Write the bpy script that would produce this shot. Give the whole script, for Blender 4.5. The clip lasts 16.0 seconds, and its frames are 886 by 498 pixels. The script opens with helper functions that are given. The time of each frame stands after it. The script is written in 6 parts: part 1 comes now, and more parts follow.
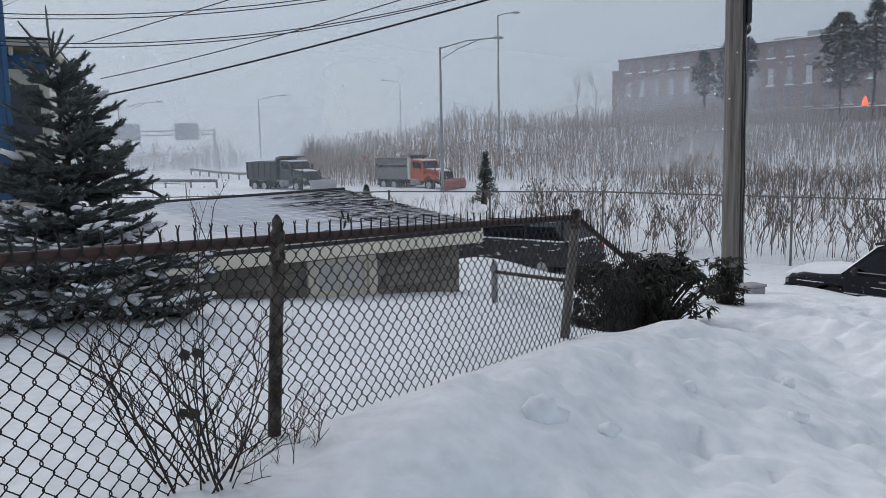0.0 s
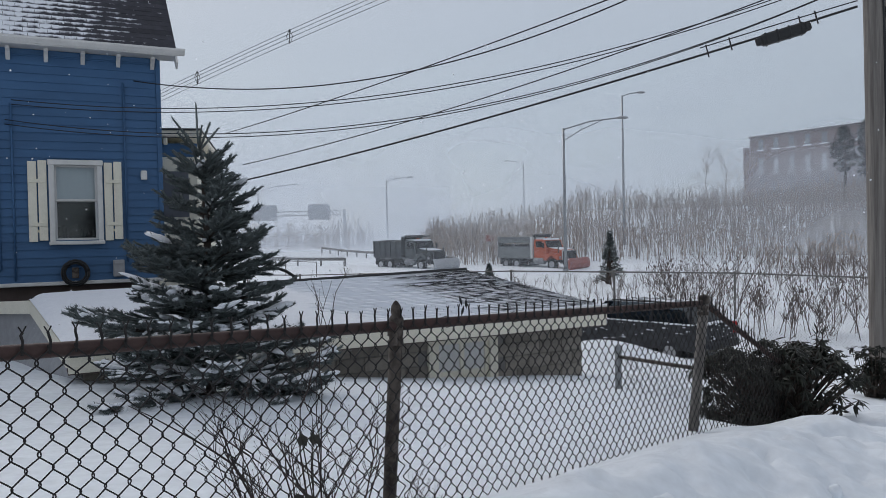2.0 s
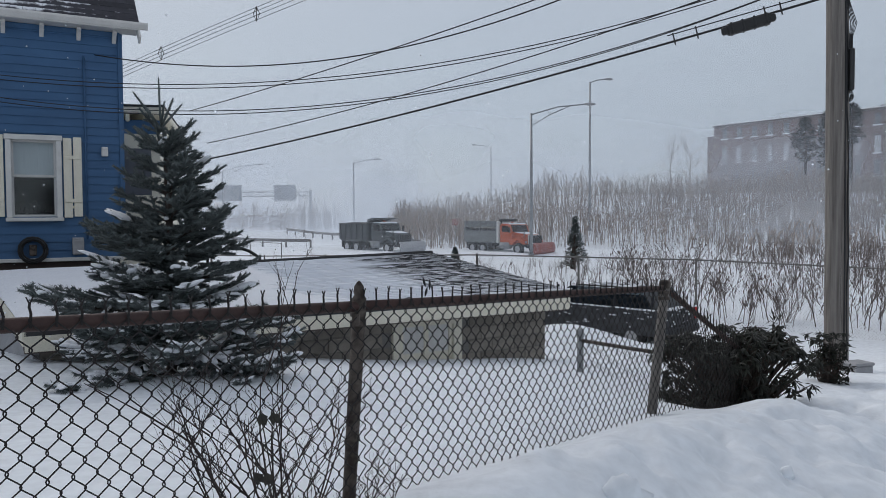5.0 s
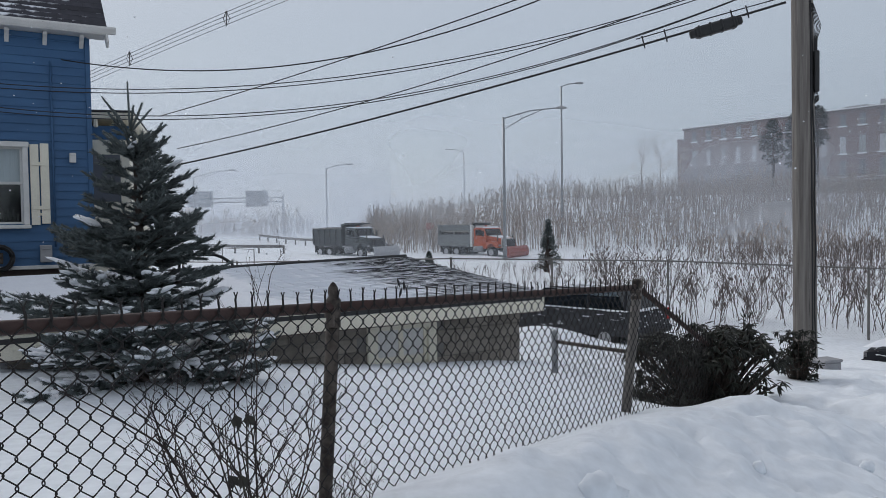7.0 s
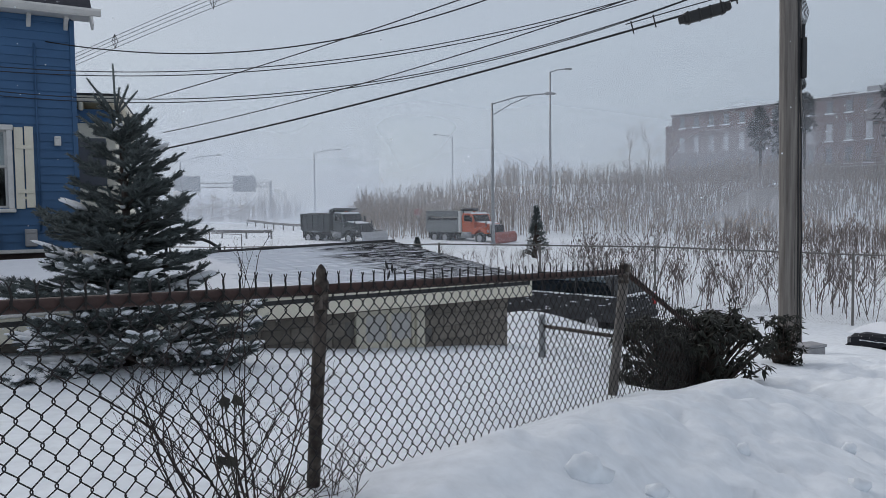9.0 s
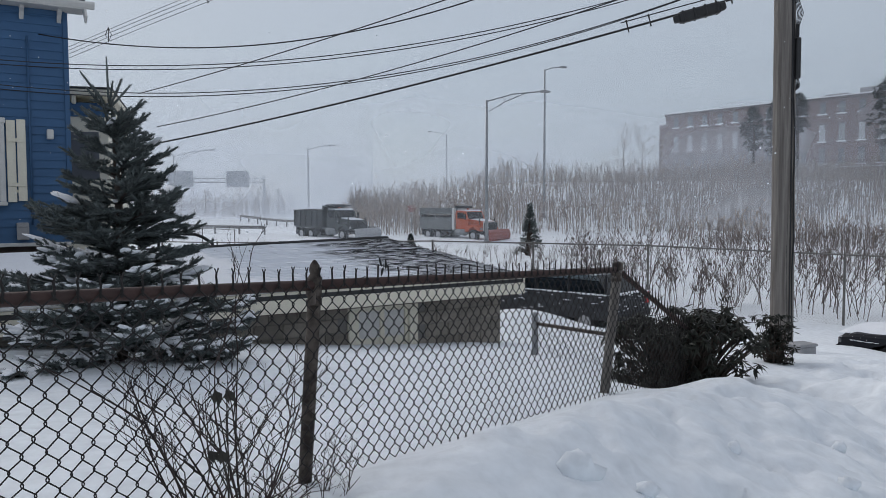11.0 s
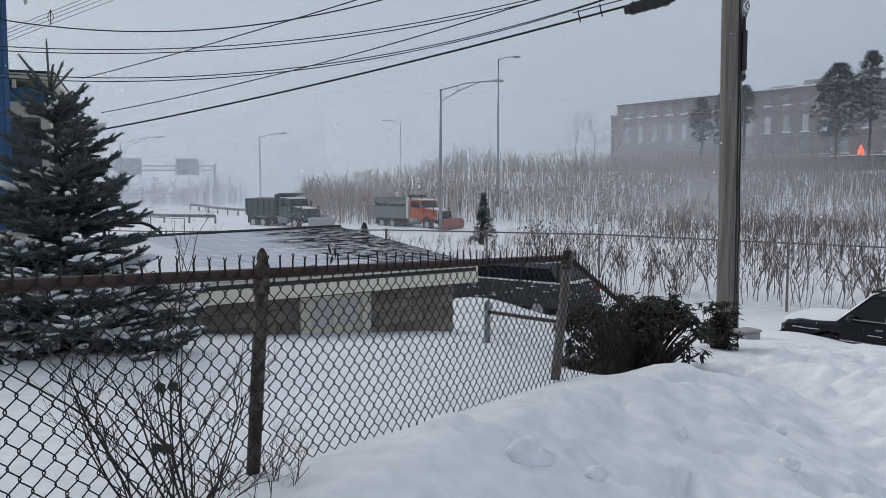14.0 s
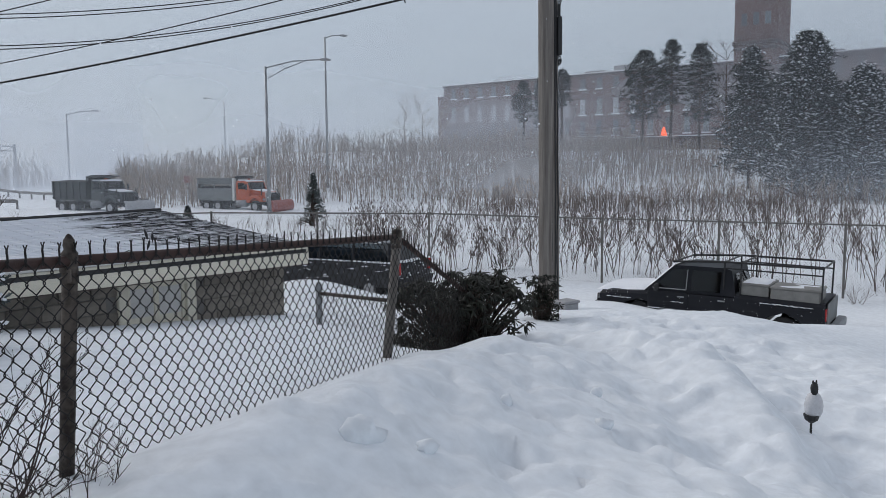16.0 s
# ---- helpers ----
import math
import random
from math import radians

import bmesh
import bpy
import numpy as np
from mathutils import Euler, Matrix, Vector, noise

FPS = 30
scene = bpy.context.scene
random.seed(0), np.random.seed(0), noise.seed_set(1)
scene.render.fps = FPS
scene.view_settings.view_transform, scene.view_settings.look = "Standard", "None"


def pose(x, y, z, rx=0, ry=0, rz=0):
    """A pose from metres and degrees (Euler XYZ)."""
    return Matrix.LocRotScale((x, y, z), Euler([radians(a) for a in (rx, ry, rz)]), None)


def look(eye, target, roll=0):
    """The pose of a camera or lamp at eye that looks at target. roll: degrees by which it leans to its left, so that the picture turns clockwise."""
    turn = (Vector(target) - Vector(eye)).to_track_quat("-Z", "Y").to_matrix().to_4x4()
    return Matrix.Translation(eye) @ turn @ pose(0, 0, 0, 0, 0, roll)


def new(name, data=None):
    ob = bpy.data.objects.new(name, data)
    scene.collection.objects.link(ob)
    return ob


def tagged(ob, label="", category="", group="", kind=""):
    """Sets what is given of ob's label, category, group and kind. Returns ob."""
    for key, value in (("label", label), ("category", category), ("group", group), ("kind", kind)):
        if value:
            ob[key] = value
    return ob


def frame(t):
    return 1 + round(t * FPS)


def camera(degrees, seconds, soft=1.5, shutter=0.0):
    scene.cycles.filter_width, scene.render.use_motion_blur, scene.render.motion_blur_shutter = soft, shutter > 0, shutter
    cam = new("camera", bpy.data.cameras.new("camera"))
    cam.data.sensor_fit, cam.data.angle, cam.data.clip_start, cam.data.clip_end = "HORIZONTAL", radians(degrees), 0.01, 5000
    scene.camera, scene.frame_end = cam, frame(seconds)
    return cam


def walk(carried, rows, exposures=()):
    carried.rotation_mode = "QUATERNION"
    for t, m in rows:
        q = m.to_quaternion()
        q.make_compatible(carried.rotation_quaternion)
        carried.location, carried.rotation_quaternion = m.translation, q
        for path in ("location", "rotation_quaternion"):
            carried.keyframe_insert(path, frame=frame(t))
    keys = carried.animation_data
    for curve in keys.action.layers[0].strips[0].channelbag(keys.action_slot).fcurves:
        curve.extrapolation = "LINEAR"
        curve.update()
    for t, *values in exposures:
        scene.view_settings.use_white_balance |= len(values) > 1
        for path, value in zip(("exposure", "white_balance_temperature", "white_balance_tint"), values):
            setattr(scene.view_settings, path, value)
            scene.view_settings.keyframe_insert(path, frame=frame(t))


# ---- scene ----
cam = camera(58.9, 16.0, soft=0.85)
PATH = [
    (0.0, (-0.038, 0.005, 1.587), (1.553, 9.801, 0.361), -1.15),
    (0.5, (-0.006, 0.003, 1.593), (0.552, 9.949, 0.714), -3.40),
    (1.0, (-0.006, 0.009, 1.624), (0.694, 9.984, 1.505), -1.01),
    (1.5, (-0.018, 0.011, 1.622), (0.141, 10.009, 1.540), -0.54),
    (2.0, (-0.015, 0.012, 1.622), (0.053, 10.010, 1.425), -1.21),
    (2.5, (-0.021, 0.015, 1.618), (0.017, 10.013, 1.448), 0.19),
    (3.0, (-0.024, 0.017, 1.618), (0.065, 10.014, 1.400), 0.04),
    (3.5, (-0.018, 0.016, 1.620), (0.080, 10.012, 1.374), -0.12),
    (4.0, (-0.022, 0.018, 1.618), (0.044, 10.013, 1.329), -0.44),
    (4.5, (-0.017, 0.016, 1.616), (0.178, 10.006, 1.216), -0.61),
    (5.0, (-0.005, 0.013, 1.613), (0.488, 9.993, 1.198), -0.29),
    (7.5, (-0.006, 0.009, 1.592), (0.844, 9.967, 1.236), -0.98),
    (8.0, (-0.004, 0.009, 1.591), (0.866, 9.963, 1.204), -1.08),
    (8.5, (-0.007, 0.009, 1.591), (0.933, 9.959, 1.262), -0.33),
    (9.0, (-0.006, 0.005, 1.581), (0.965, 9.943, 1.038), -0.67),
    (11.5, (-0.008, 0.006, 1.579), (1.085, 9.929, 1.000), 0.04),
    (12.0, (-0.008, 0.010, 1.581), (1.230, 9.916, 0.999), -0.25),
    (12.5, (-0.005, 0.012, 1.589), (1.311, 9.905, 0.961), -0.12),
    (13.0, (0.000, 0.015, 1.583), (1.400, 9.896, 0.949), -0.62),
    (13.5, (0.006, 0.016, 1.576), (1.565, 9.883, 1.128), 0.10),
    (14.0, (0.011, 0.017, 1.573), (1.643, 9.856, 0.852), -0.03),
    (14.5, (0.015, 0.019, 1.578), (1.629, 9.860, 0.835), -0.58),
    (15.0, (0.013, 0.018, 1.578), (1.678, 9.848, 0.801), -0.46),
    (15.5, (0.027, 0.009, 1.576), (2.010, 9.776, 0.746), -0.53),
    (16.0, (0.028, 0.008, 1.570), (3.703, 9.256, 0.593), -0.42),
]
walk(cam, [(t, look(eye, target, roll)) for t, eye, target, roll in PATH])

# ---- world and light: overcast snowstorm ----
world = bpy.data.worlds.new("overcast")
scene.world = world
world.use_nodes = True
wn, wl = world.node_tree.nodes, world.node_tree.links
wn.clear()
w_out = wn.new("ShaderNodeOutputWorld")
sky = wn.new("ShaderNodeTexSky")
sky.sky_type, sky.sun_disc, sky.sun_elevation, sky.sun_rotation = "NISHITA", False, radians(33), radians(-32)
b_sky = wn.new("ShaderNodeBackground")
b_sky.inputs["Strength"].default_value = 0.012
wl.new(sky.outputs[0], b_sky.inputs["Color"])
# cloud layer: brighter towards the zenith than at the horizon
co = wn.new("ShaderNodeTexCoord")
sep = wn.new("ShaderNodeSeparateXYZ")
wl.new(co.outputs["Generated"], sep.inputs[0])
ramp = wn.new("ShaderNodeValToRGB")
ramp.color_ramp.elements[0].position, ramp.color_ramp.elements[0].color = 0.0, (0.34, 0.405, 0.47, 1)
ramp.color_ramp.elements[1].position, ramp.color_ramp.elements[1].color = 1.0, (0.41, 0.425, 0.475, 1)
mid = ramp.color_ramp.elements.new(0.30)
mid.color = (0.415, 0.46, 0.53, 1)
wl.new(sep.outputs["Z"], ramp.inputs[0])
b_cloud = wn.new("ShaderNodeBackground")
wl.new(ramp.outputs[0], b_cloud.inputs["Color"])
b_cloud.inputs["Strength"].default_value = 1.0
add = wn.new("ShaderNodeAddShader")
wl.new(b_sky.outputs[0], add.inputs[0])
wl.new(b_cloud.outputs[0], add.inputs[1])
wl.new(add.outputs[0], w_out.inputs["Surface"])

sun = new("sun", bpy.data.lights.new("sun", "SUN"))
sun.data.energy, sun.data.angle, sun.data.color = 1.3, radians(28), (1.0, 0.97, 0.94)
sun.matrix_world = look((-38, 62, 42), (0, 10, 0))


# ---- materials ----
def material(name, colour, rough=0.8, metal=0.0, second=None, scale=6.0, mix=0.5, grain=60.0, bump=0.15, dist=0.01, stretch=(1, 1, 1), vary=0.0, island=False):
    """Two colours mixed by a coarse noise, a fine noise for grain and relief, in metres of the object's space."""
    m = bpy.data.materials.new(name)
    m.use_nodes = True
    n, l = m.node_tree.nodes, m.node_tree.links
    b = n["Principled BSDF"]
    b.inputs["Roughness"].default_value, b.inputs["Metallic"].default_value = rough, metal
    tc = n.new("ShaderNodeTexCoord")
    mp = n.new("ShaderNodeMapping")
    mp.inputs["Scale"].default_value = stretch
    l.new(tc.outputs["Object"], mp.inputs["Vector"])
    n1, n2 = n.new("ShaderNodeTexNoise"), n.new("ShaderNodeTexNoise")
    n1.inputs["Scale"].default_value, n1.inputs["Detail"].default_value = scale, 5
    n2.inputs["Scale"].default_value, n2.inputs["Detail"].default_value = grain, 3
    l.new(mp.outputs[0], n1.inputs["Vector"])
    l.new(mp.outputs[0], n2.inputs["Vector"])
    cr = n.new("ShaderNodeValToRGB")
    cr.color_ramp.elements[0].position, cr.color_ramp.elements[1].position = 0.5 - mix / 2, 0.5 + mix / 2
    second = second or tuple(c * 0.75 for c in colour)
    cr.color_ramp.elements[0].color, cr.color_ramp.elements[1].color = (*second, 1), (*colour, 1)
    l.new(n1.outputs[0], cr.inputs[0])
    hsv = n.new("ShaderNodeHueSaturation")
    l.new(cr.outputs[0], hsv.inputs["Color"])
    mr = n.new("ShaderNodeMapRange")
    mr.inputs["To Min"].default_value, mr.inputs["To Max"].default_value = 0.82, 1.18
    l.new(n2.outputs[0], mr.inputs["Value"])
    val = mr.outputs[0]
    if vary:
        src = n.new("ShaderNodeNewGeometry").outputs["Random Per Island"] if island else n.new("ShaderNodeObjectInfo").outputs["Random"]
        mr2 = n.new("ShaderNodeMapRange")
        mr2.inputs["To Min"].default_value, mr2.inputs["To Max"].default_value = 1 - vary, 1 + vary
        l.new(src, mr2.inputs["Value"])
        mu = n.new("ShaderNodeMath")
        mu.operation = "MULTIPLY"
        l.new(val, mu.inputs[0])
        l.new(mr2.outputs[0], mu.inputs[1])
        val = mu.outputs[0]
    l.new(val, hsv.inputs["Value"])
    l.new(hsv.outputs[0], b.inputs["Base Color"])
    if bump:
        bp = n.new("ShaderNodeBump")
        bp.inputs["Strength"].default_value, bp.inputs["Distance"].default_value = bump, dist
        l.new(n2.outputs[0], bp.inputs["Height"])
        l.new(bp.outputs[0], b.inputs["Normal"])
    return m


SNOW = material("snow", (0.825, 0.86, 0.89), 0.7, second=(0.765, 0.805, 0.845), scale=1.3, grain=9, bump=0.5, dist=0.03)
SNOW_CAP = material("settled_snow", (0.84, 0.86, 0.89), 0.75, second=(0.78, 0.80, 0.84), scale=5, grain=40, bump=0.4, dist=0.01)
RUST = material("rusty_galvanised_steel", (0.12, 0.10, 0.085), 0.8, 0.2, second=(0.03, 0.022, 0.018), scale=18, mix=0.25, grain=90, bump=0.4, vary=0.1)
RAIL = material("rusted_rail_paint", (0.075, 0.04, 0.034), 0.75, 0.2, second=(0.035, 0.022, 0.02), scale=9, grain=80, bump=0.3)
WEATHERED = material("weathered_post", (0.26, 0.24, 0.22), 0.85, second=(0.09, 0.08, 0.072), scale=7, grain=60, bump=0.5, stretch=(3, 3, 0.5))
WIRE = material("chain_link_wire", (0.026, 0.023, 0.022), 0.7, 0.3, second=(0.014, 0.012, 0.012), scale=20)
CABLE = material("black_cable", (0.018, 0.018, 0.02), 0.6, second=(0.012, 0.012, 0.013), bump=0)
POLE = material("weathered_pole_wood", (0.30, 0.275, 0.25), 0.9, second=(0.12, 0.105, 0.095), scale=6, mix=0.45, grain=42, bump=1.0, dist=0.02, stretch=(4, 4, 0.14))
BLACK = material("black_plastic", (0.02, 0.02, 0.022), 0.55, second=(0.012, 0.012, 0.012))
NEEDLE = material("spruce_needles", (0.118, 0.136, 0.134), 0.7, second=(0.058, 0.074, 0.073), scale=4, bump=0, vary=0.35, island=True)
BARK = material("bark", (0.075, 0.055, 0.045), 0.95, second=(0.04, 0.03, 0.025), scale=10, bump=0.6)
TWIG = material("bare_twig", (0.05, 0.036, 0.032), 0.9, second=(0.024, 0.017, 0.016), scale=10, bump=0, vary=0.3, island=True)
BRUSH = material("brown_brush_stems", (0.38, 0.32, 0.27), 0.95, second=(0.24, 0.195, 0.17), scale=0.5, bump=0, vary=0.35, island=True)
SUMAC = material("sumac_stems", (0.19, 0.158, 0.146), 0.95, second=(0.10, 0.082, 0.076), scale=1, bump=0, vary=0.3, island=True)
LEAF = material("rhododendron_leaf", (0.018, 0.021, 0.012), 0.65, second=(0.009, 0.010, 0.007), scale=8, bump=0, vary=0.5, island=True)
DRY_LEAF = material("dry_leaf", (0.035, 0.032, 0.024), 0.8, second=(0.018, 0.016, 0.013), scale=30)
BLUE = material("blue_clapboard_paint", (0.045, 0.122, 0.248), 0.65, second=(0.033, 0.094, 0.20), scale=1.5, grain=50, bump=0.25, stretch=(1, 1, 3), vary=0.07)
CREAM = material("cream_paint", (0.78, 0.74, 0.62), 0.6, second=(0.68, 0.64, 0.53), scale=4, bump=0.1)
OFFWHITE = material("off_white_trim", (0.66, 0.65, 0.63), 0.55, second=(0.56, 0.55, 0.53), scale=5, bump=0.1)
STONE = material("grey_block_wall", (0.31, 0.28, 0.24), 0.9, second=(0.17, 0.15, 0.13), scale=5, grain=30, bump=0.7, vary=0.2)
MORTAR = material("mortar", (0.22, 0.21, 0.20), 0.95)
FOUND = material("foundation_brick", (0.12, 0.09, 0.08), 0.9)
ROOF_FELT = material("dark_roof_deck", (0.05, 0.05, 0.052), 0.9)
BRICK = material("mill_brick", (0.165, 0.10, 0.088), 0.95, second=(0.125, 0.075, 0.068), scale=0.35, grain=3, bump=0.2)
BRICK_TRIM = material("mill_brick_trim", (0.10, 0.07, 0.066), 0.95)
STEEL = material("galvanised_steel", (0.30, 0.31, 0.32), 0.5, 0.5, second=(0.22, 0.23, 0.24), scale=3)
SIGN_BACK = material("sign_back_aluminium", (0.22, 0.24, 0.26), 0.6, 0.3)
GUARD = material("weathered_guardrail", (0.20, 0.19, 0.18), 0.7, 0.3)
CAR_BLACK = material("black_car_paint", (0.010, 0.011, 0.015), 0.4, second=(0.02, 0.021, 0.026), scale=2, bump=0.02)
CAR_BLACK.node_tree.nodes["Principled BSDF"].inputs["Specular IOR Level"].default_value = 0.2
CAR_DUSTED = material("snow_dusted_car_paint", (0.06, 0.062, 0.068), 0.6, second=(0.012, 0.013, 0.016), scale=5, mix=0.5, grain=40, bump=0.3)
CAR_GREEN = material("dark_green_truck_paint", (0.03, 0.04, 0.042), 0.45, second=(0.05, 0.055, 0.055), scale=2)
ORANGE = material("orange_truck_paint", (0.55, 0.10, 0.025), 0.4, second=(0.42, 0.085, 0.03), scale=1.5)
DUMP = material("salted_steel_and_lit_tailgate", (0.24, 0.25, 0.25), 0.7, 0.2, second=(0.14, 0.15, 0.15), scale=1.6)
PLOW_RED = material("red_plow_blade", (0.34, 0.07, 0.05), 0.5, second=(0.25, 0.08, 0.06), scale=2)
PLOW_GREY = material("plow_blade_grey", (0.42, 0.43, 0.44), 0.6)
TYRE = material("tyre_rubber", (0.02, 0.02, 0.02), 0.9)
RIM = material("wheel_rim", (0.45, 0.45, 0.46), 0.4, 0.5)
GREYBOX = material("grey_plastic_box", (0.36, 0.36, 0.37), 0.6)
TOOLBOX = material("aluminium_toolbox", (0.27, 0.265, 0.25), 0.6, 0.2, second=(0.17, 0.165, 0.155), scale=4)
CURTAIN = material("pale_curtain", (0.62, 0.66, 0.68), 0.9, second=(0.5, 0.54, 0.57), scale=14, stretch=(8, 8, 0.2))
DARK_ROOM = material("dark_room", (0.03, 0.032, 0.036), 0.9)
CEDAR = material("cedar_foliage", (0.022, 0.03, 0.026), 0.9, second=(0.012, 0.017, 0.015), scale=0.8, bump=0, vary=0.35, island=True)
# Bright mill windows: the reflected sky is put into the pale colour.
PALE_GLASS = material("pale_sky_reflection_glass", (0.42, 0.43, 0.45), 0.5, second=(0.32, 0.33, 0.35), scale=0.15, bump=0, vary=0.3)
WHITE_FIGURE = material("painted_ornament", (0.7, 0.7, 0.72), 0.6)


def glass(name, tint, rough=0.05):
    m = bpy.data.materials.new(name)
    m.use_nodes = True
    b = m.node_tree.nodes["Principled BSDF"]
    b.inputs["Base Color"].default_value = (*tint, 1)
    b.inputs["Roughness"].default_value = rough
    b.inputs["Transmission Weight"].default_value = 1.0
    b.inputs["IOR"].default_value = 1.45
    return m


def lamp_glow(name, colour, strength):
    m = bpy.data.materials.new(name)
    m.use_nodes = True
    b = m.node_tree.nodes["Principled BSDF"]
    b.inputs["Base Color"].default_value = (*colour, 1)
    b.inputs["Emission Color"].default_value = (*colour, 1)
    b.inputs["Emission Strength"].default_value = strength
    return m


GLASS = glass("window_glass", (0.9, 0.94, 0.95))
CAR_GLASS = glass("tinted_car_glass", (0.10, 0.12, 0.13))
FAR_GLASS = material("far_window_glass", (0.13, 0.135, 0.15), 0.3, second=(0.07, 0.072, 0.08), scale=0.15, bump=0, vary=0.5)
RED_LENS = material("red_tail_lens", (0.45, 0.02, 0.02), 0.2)
BEACON = lamp_glow("orange_glowing_sign", (1.0, 0.12, 0.04), 1.5)


def snowy_roof(name, colour, axis_from, axis_to, seam, per_metre, streak=0.9):
    """Roofing with snow lying on it: full where the wind left it, only in the seams elsewhere. Positions in metres along the object's x."""
    m = material(name, colour, 0.9, second=tuple(c * 0.6 for c in colour), scale=6, grain=50, bump=0.5, vary=0.25)
    n, l = m.node_tree.nodes, m.node_tree.links
    b = n["Principled BSDF"]
    old = b.inputs["Base Color"].links[0].from_socket
    tc = n.new("ShaderNodeTexCoord")
    sp = n.new("ShaderNodeSeparateXYZ")
    l.new(tc.outputs["Object"], sp.inputs[0])
    grad = n.new("ShaderNodeMapRange")
    grad.inputs["From Min"].default_value, grad.inputs["From Max"].default_value = axis_from, axis_to
    grad.inputs["To Min"].default_value, grad.inputs["To Max"].default_value = 1.25, -0.35
    l.new(sp.outputs["X"], grad.inputs["Value"])
    mp = n.new("ShaderNodeMapping")
    mp.inputs["Scale"].default_value = (0.7 * max(streak, 1), 2.2, 2.2)
    l.new(tc.outputs["Object"], mp.inputs["Vector"])
    ns = n.new("ShaderNodeTexNoise")
    ns.inputs["Scale"].default_value, ns.inputs["Detail"].default_value = 1.4, 8
    l.new(mp.outputs[0], ns.inputs["Vector"])
    wv = n.new("ShaderNodeMapRange")
    wv.inputs["To Min"].default_value, wv.inputs["To Max"].default_value = -seam, seam
    mp2 = n.new("ShaderNodeMapping")
    mp2.inputs["Scale"].default_value = (streak, 30, 30)
    l.new(tc.outputs["Object"], mp2.inputs["Vector"])
    n3 = n.new("ShaderNodeTexNoise")
    n3.inputs["Scale"].default_value = 1.5
    l.new(mp2.outputs[0], n3.inputs["Vector"])
    fy, fr_, av = n.new("ShaderNodeMath"), n.new("ShaderNodeMath"), n.new("ShaderNodeMath")
    fy.operation, fr_.operation, av.operation = "MULTIPLY", "FRACT", "MULTIPLY_ADD"
    fy.inputs[1].default_value, av.inputs[1].default_value = per_metre, 0.75
    l.new(sp.outputs["Y"], fy.inputs[0])
    l.new(fy.outputs[0], fr_.inputs[0])
    l.new(fr_.outputs[0], av.inputs[0])
    half_n = n.new("ShaderNodeMath")
    half_n.operation = "MULTIPLY"
    half_n.inputs[1].default_value = 0.12
    l.new(n3.outputs[0], half_n.inputs[0])
    l.new(half_n.outputs[0], av.inputs[2])
    l.new(av.outputs[0], wv.inputs["Value"])
    s1, s2 = n.new("ShaderNodeMath"), n.new("ShaderNodeMath")
    l.new(grad.outputs[0], s1.inputs[0])
    l.new(ns.outputs[0], s1.inputs[1])
    l.new(s1.outputs[0], s2.inputs[0])
    l.new(wv.outputs[0], s2.inputs[1])
    th = n.new("ShaderNodeMapRange")
    th.inputs["From Min"].default_value, th.inputs["From Max"].default_value = 0.82, 1.02
    l.new(s2.outputs[0], th.inputs["Value"])
    mx = n.new("ShaderNodeMix")
    mx.data_type = "RGBA"
    l.new(th.outputs[0], mx.inputs["Factor"])
    l.new(old, mx.inputs["A"])
    mx.inputs["B"].default_value = (0.82, 0.84, 0.88, 1)
    l.new(mx.outputs["Result"], b.inputs["Base Color"])
    return m


SHINGLE = snowy_roof("snow_blown_shingles", (0.04, 0.04, 0.043), 4.7, 9.9, 0.56, 36 / 4.18)
HOUSE_SHINGLE = snowy_roof("house_shingles", (0.055, 0.055, 0.068), -2.8, 4.8, 0.30, 40 / 4.33, 6.0)


def haze_sheet(name, alpha, top):
    """Sheet standing in for the haze of blowing snow: mostly clear, the rest scatters the sky's light to both sides."""
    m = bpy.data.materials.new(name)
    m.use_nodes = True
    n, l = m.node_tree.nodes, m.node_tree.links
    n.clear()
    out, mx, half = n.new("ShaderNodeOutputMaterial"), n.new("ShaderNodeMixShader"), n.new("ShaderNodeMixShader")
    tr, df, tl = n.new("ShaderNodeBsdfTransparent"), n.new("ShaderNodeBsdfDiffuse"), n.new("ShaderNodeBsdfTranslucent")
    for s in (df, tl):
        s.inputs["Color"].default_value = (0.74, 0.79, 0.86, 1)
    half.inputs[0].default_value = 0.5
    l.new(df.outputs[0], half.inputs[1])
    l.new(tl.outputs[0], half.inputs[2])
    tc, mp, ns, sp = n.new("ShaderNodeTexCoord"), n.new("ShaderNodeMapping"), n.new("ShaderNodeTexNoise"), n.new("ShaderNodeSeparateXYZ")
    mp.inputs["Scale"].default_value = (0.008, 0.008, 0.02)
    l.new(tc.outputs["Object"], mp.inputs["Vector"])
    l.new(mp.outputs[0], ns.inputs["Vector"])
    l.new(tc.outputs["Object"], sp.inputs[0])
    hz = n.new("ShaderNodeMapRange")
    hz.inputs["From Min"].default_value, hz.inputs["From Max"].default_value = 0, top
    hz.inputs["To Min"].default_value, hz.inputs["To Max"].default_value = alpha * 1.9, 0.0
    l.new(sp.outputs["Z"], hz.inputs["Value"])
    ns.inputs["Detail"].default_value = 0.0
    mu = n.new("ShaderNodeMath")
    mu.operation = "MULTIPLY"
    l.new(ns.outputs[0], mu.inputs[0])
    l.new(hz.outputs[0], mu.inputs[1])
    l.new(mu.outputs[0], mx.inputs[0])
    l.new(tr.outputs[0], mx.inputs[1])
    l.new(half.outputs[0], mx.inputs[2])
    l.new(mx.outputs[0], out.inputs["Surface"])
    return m


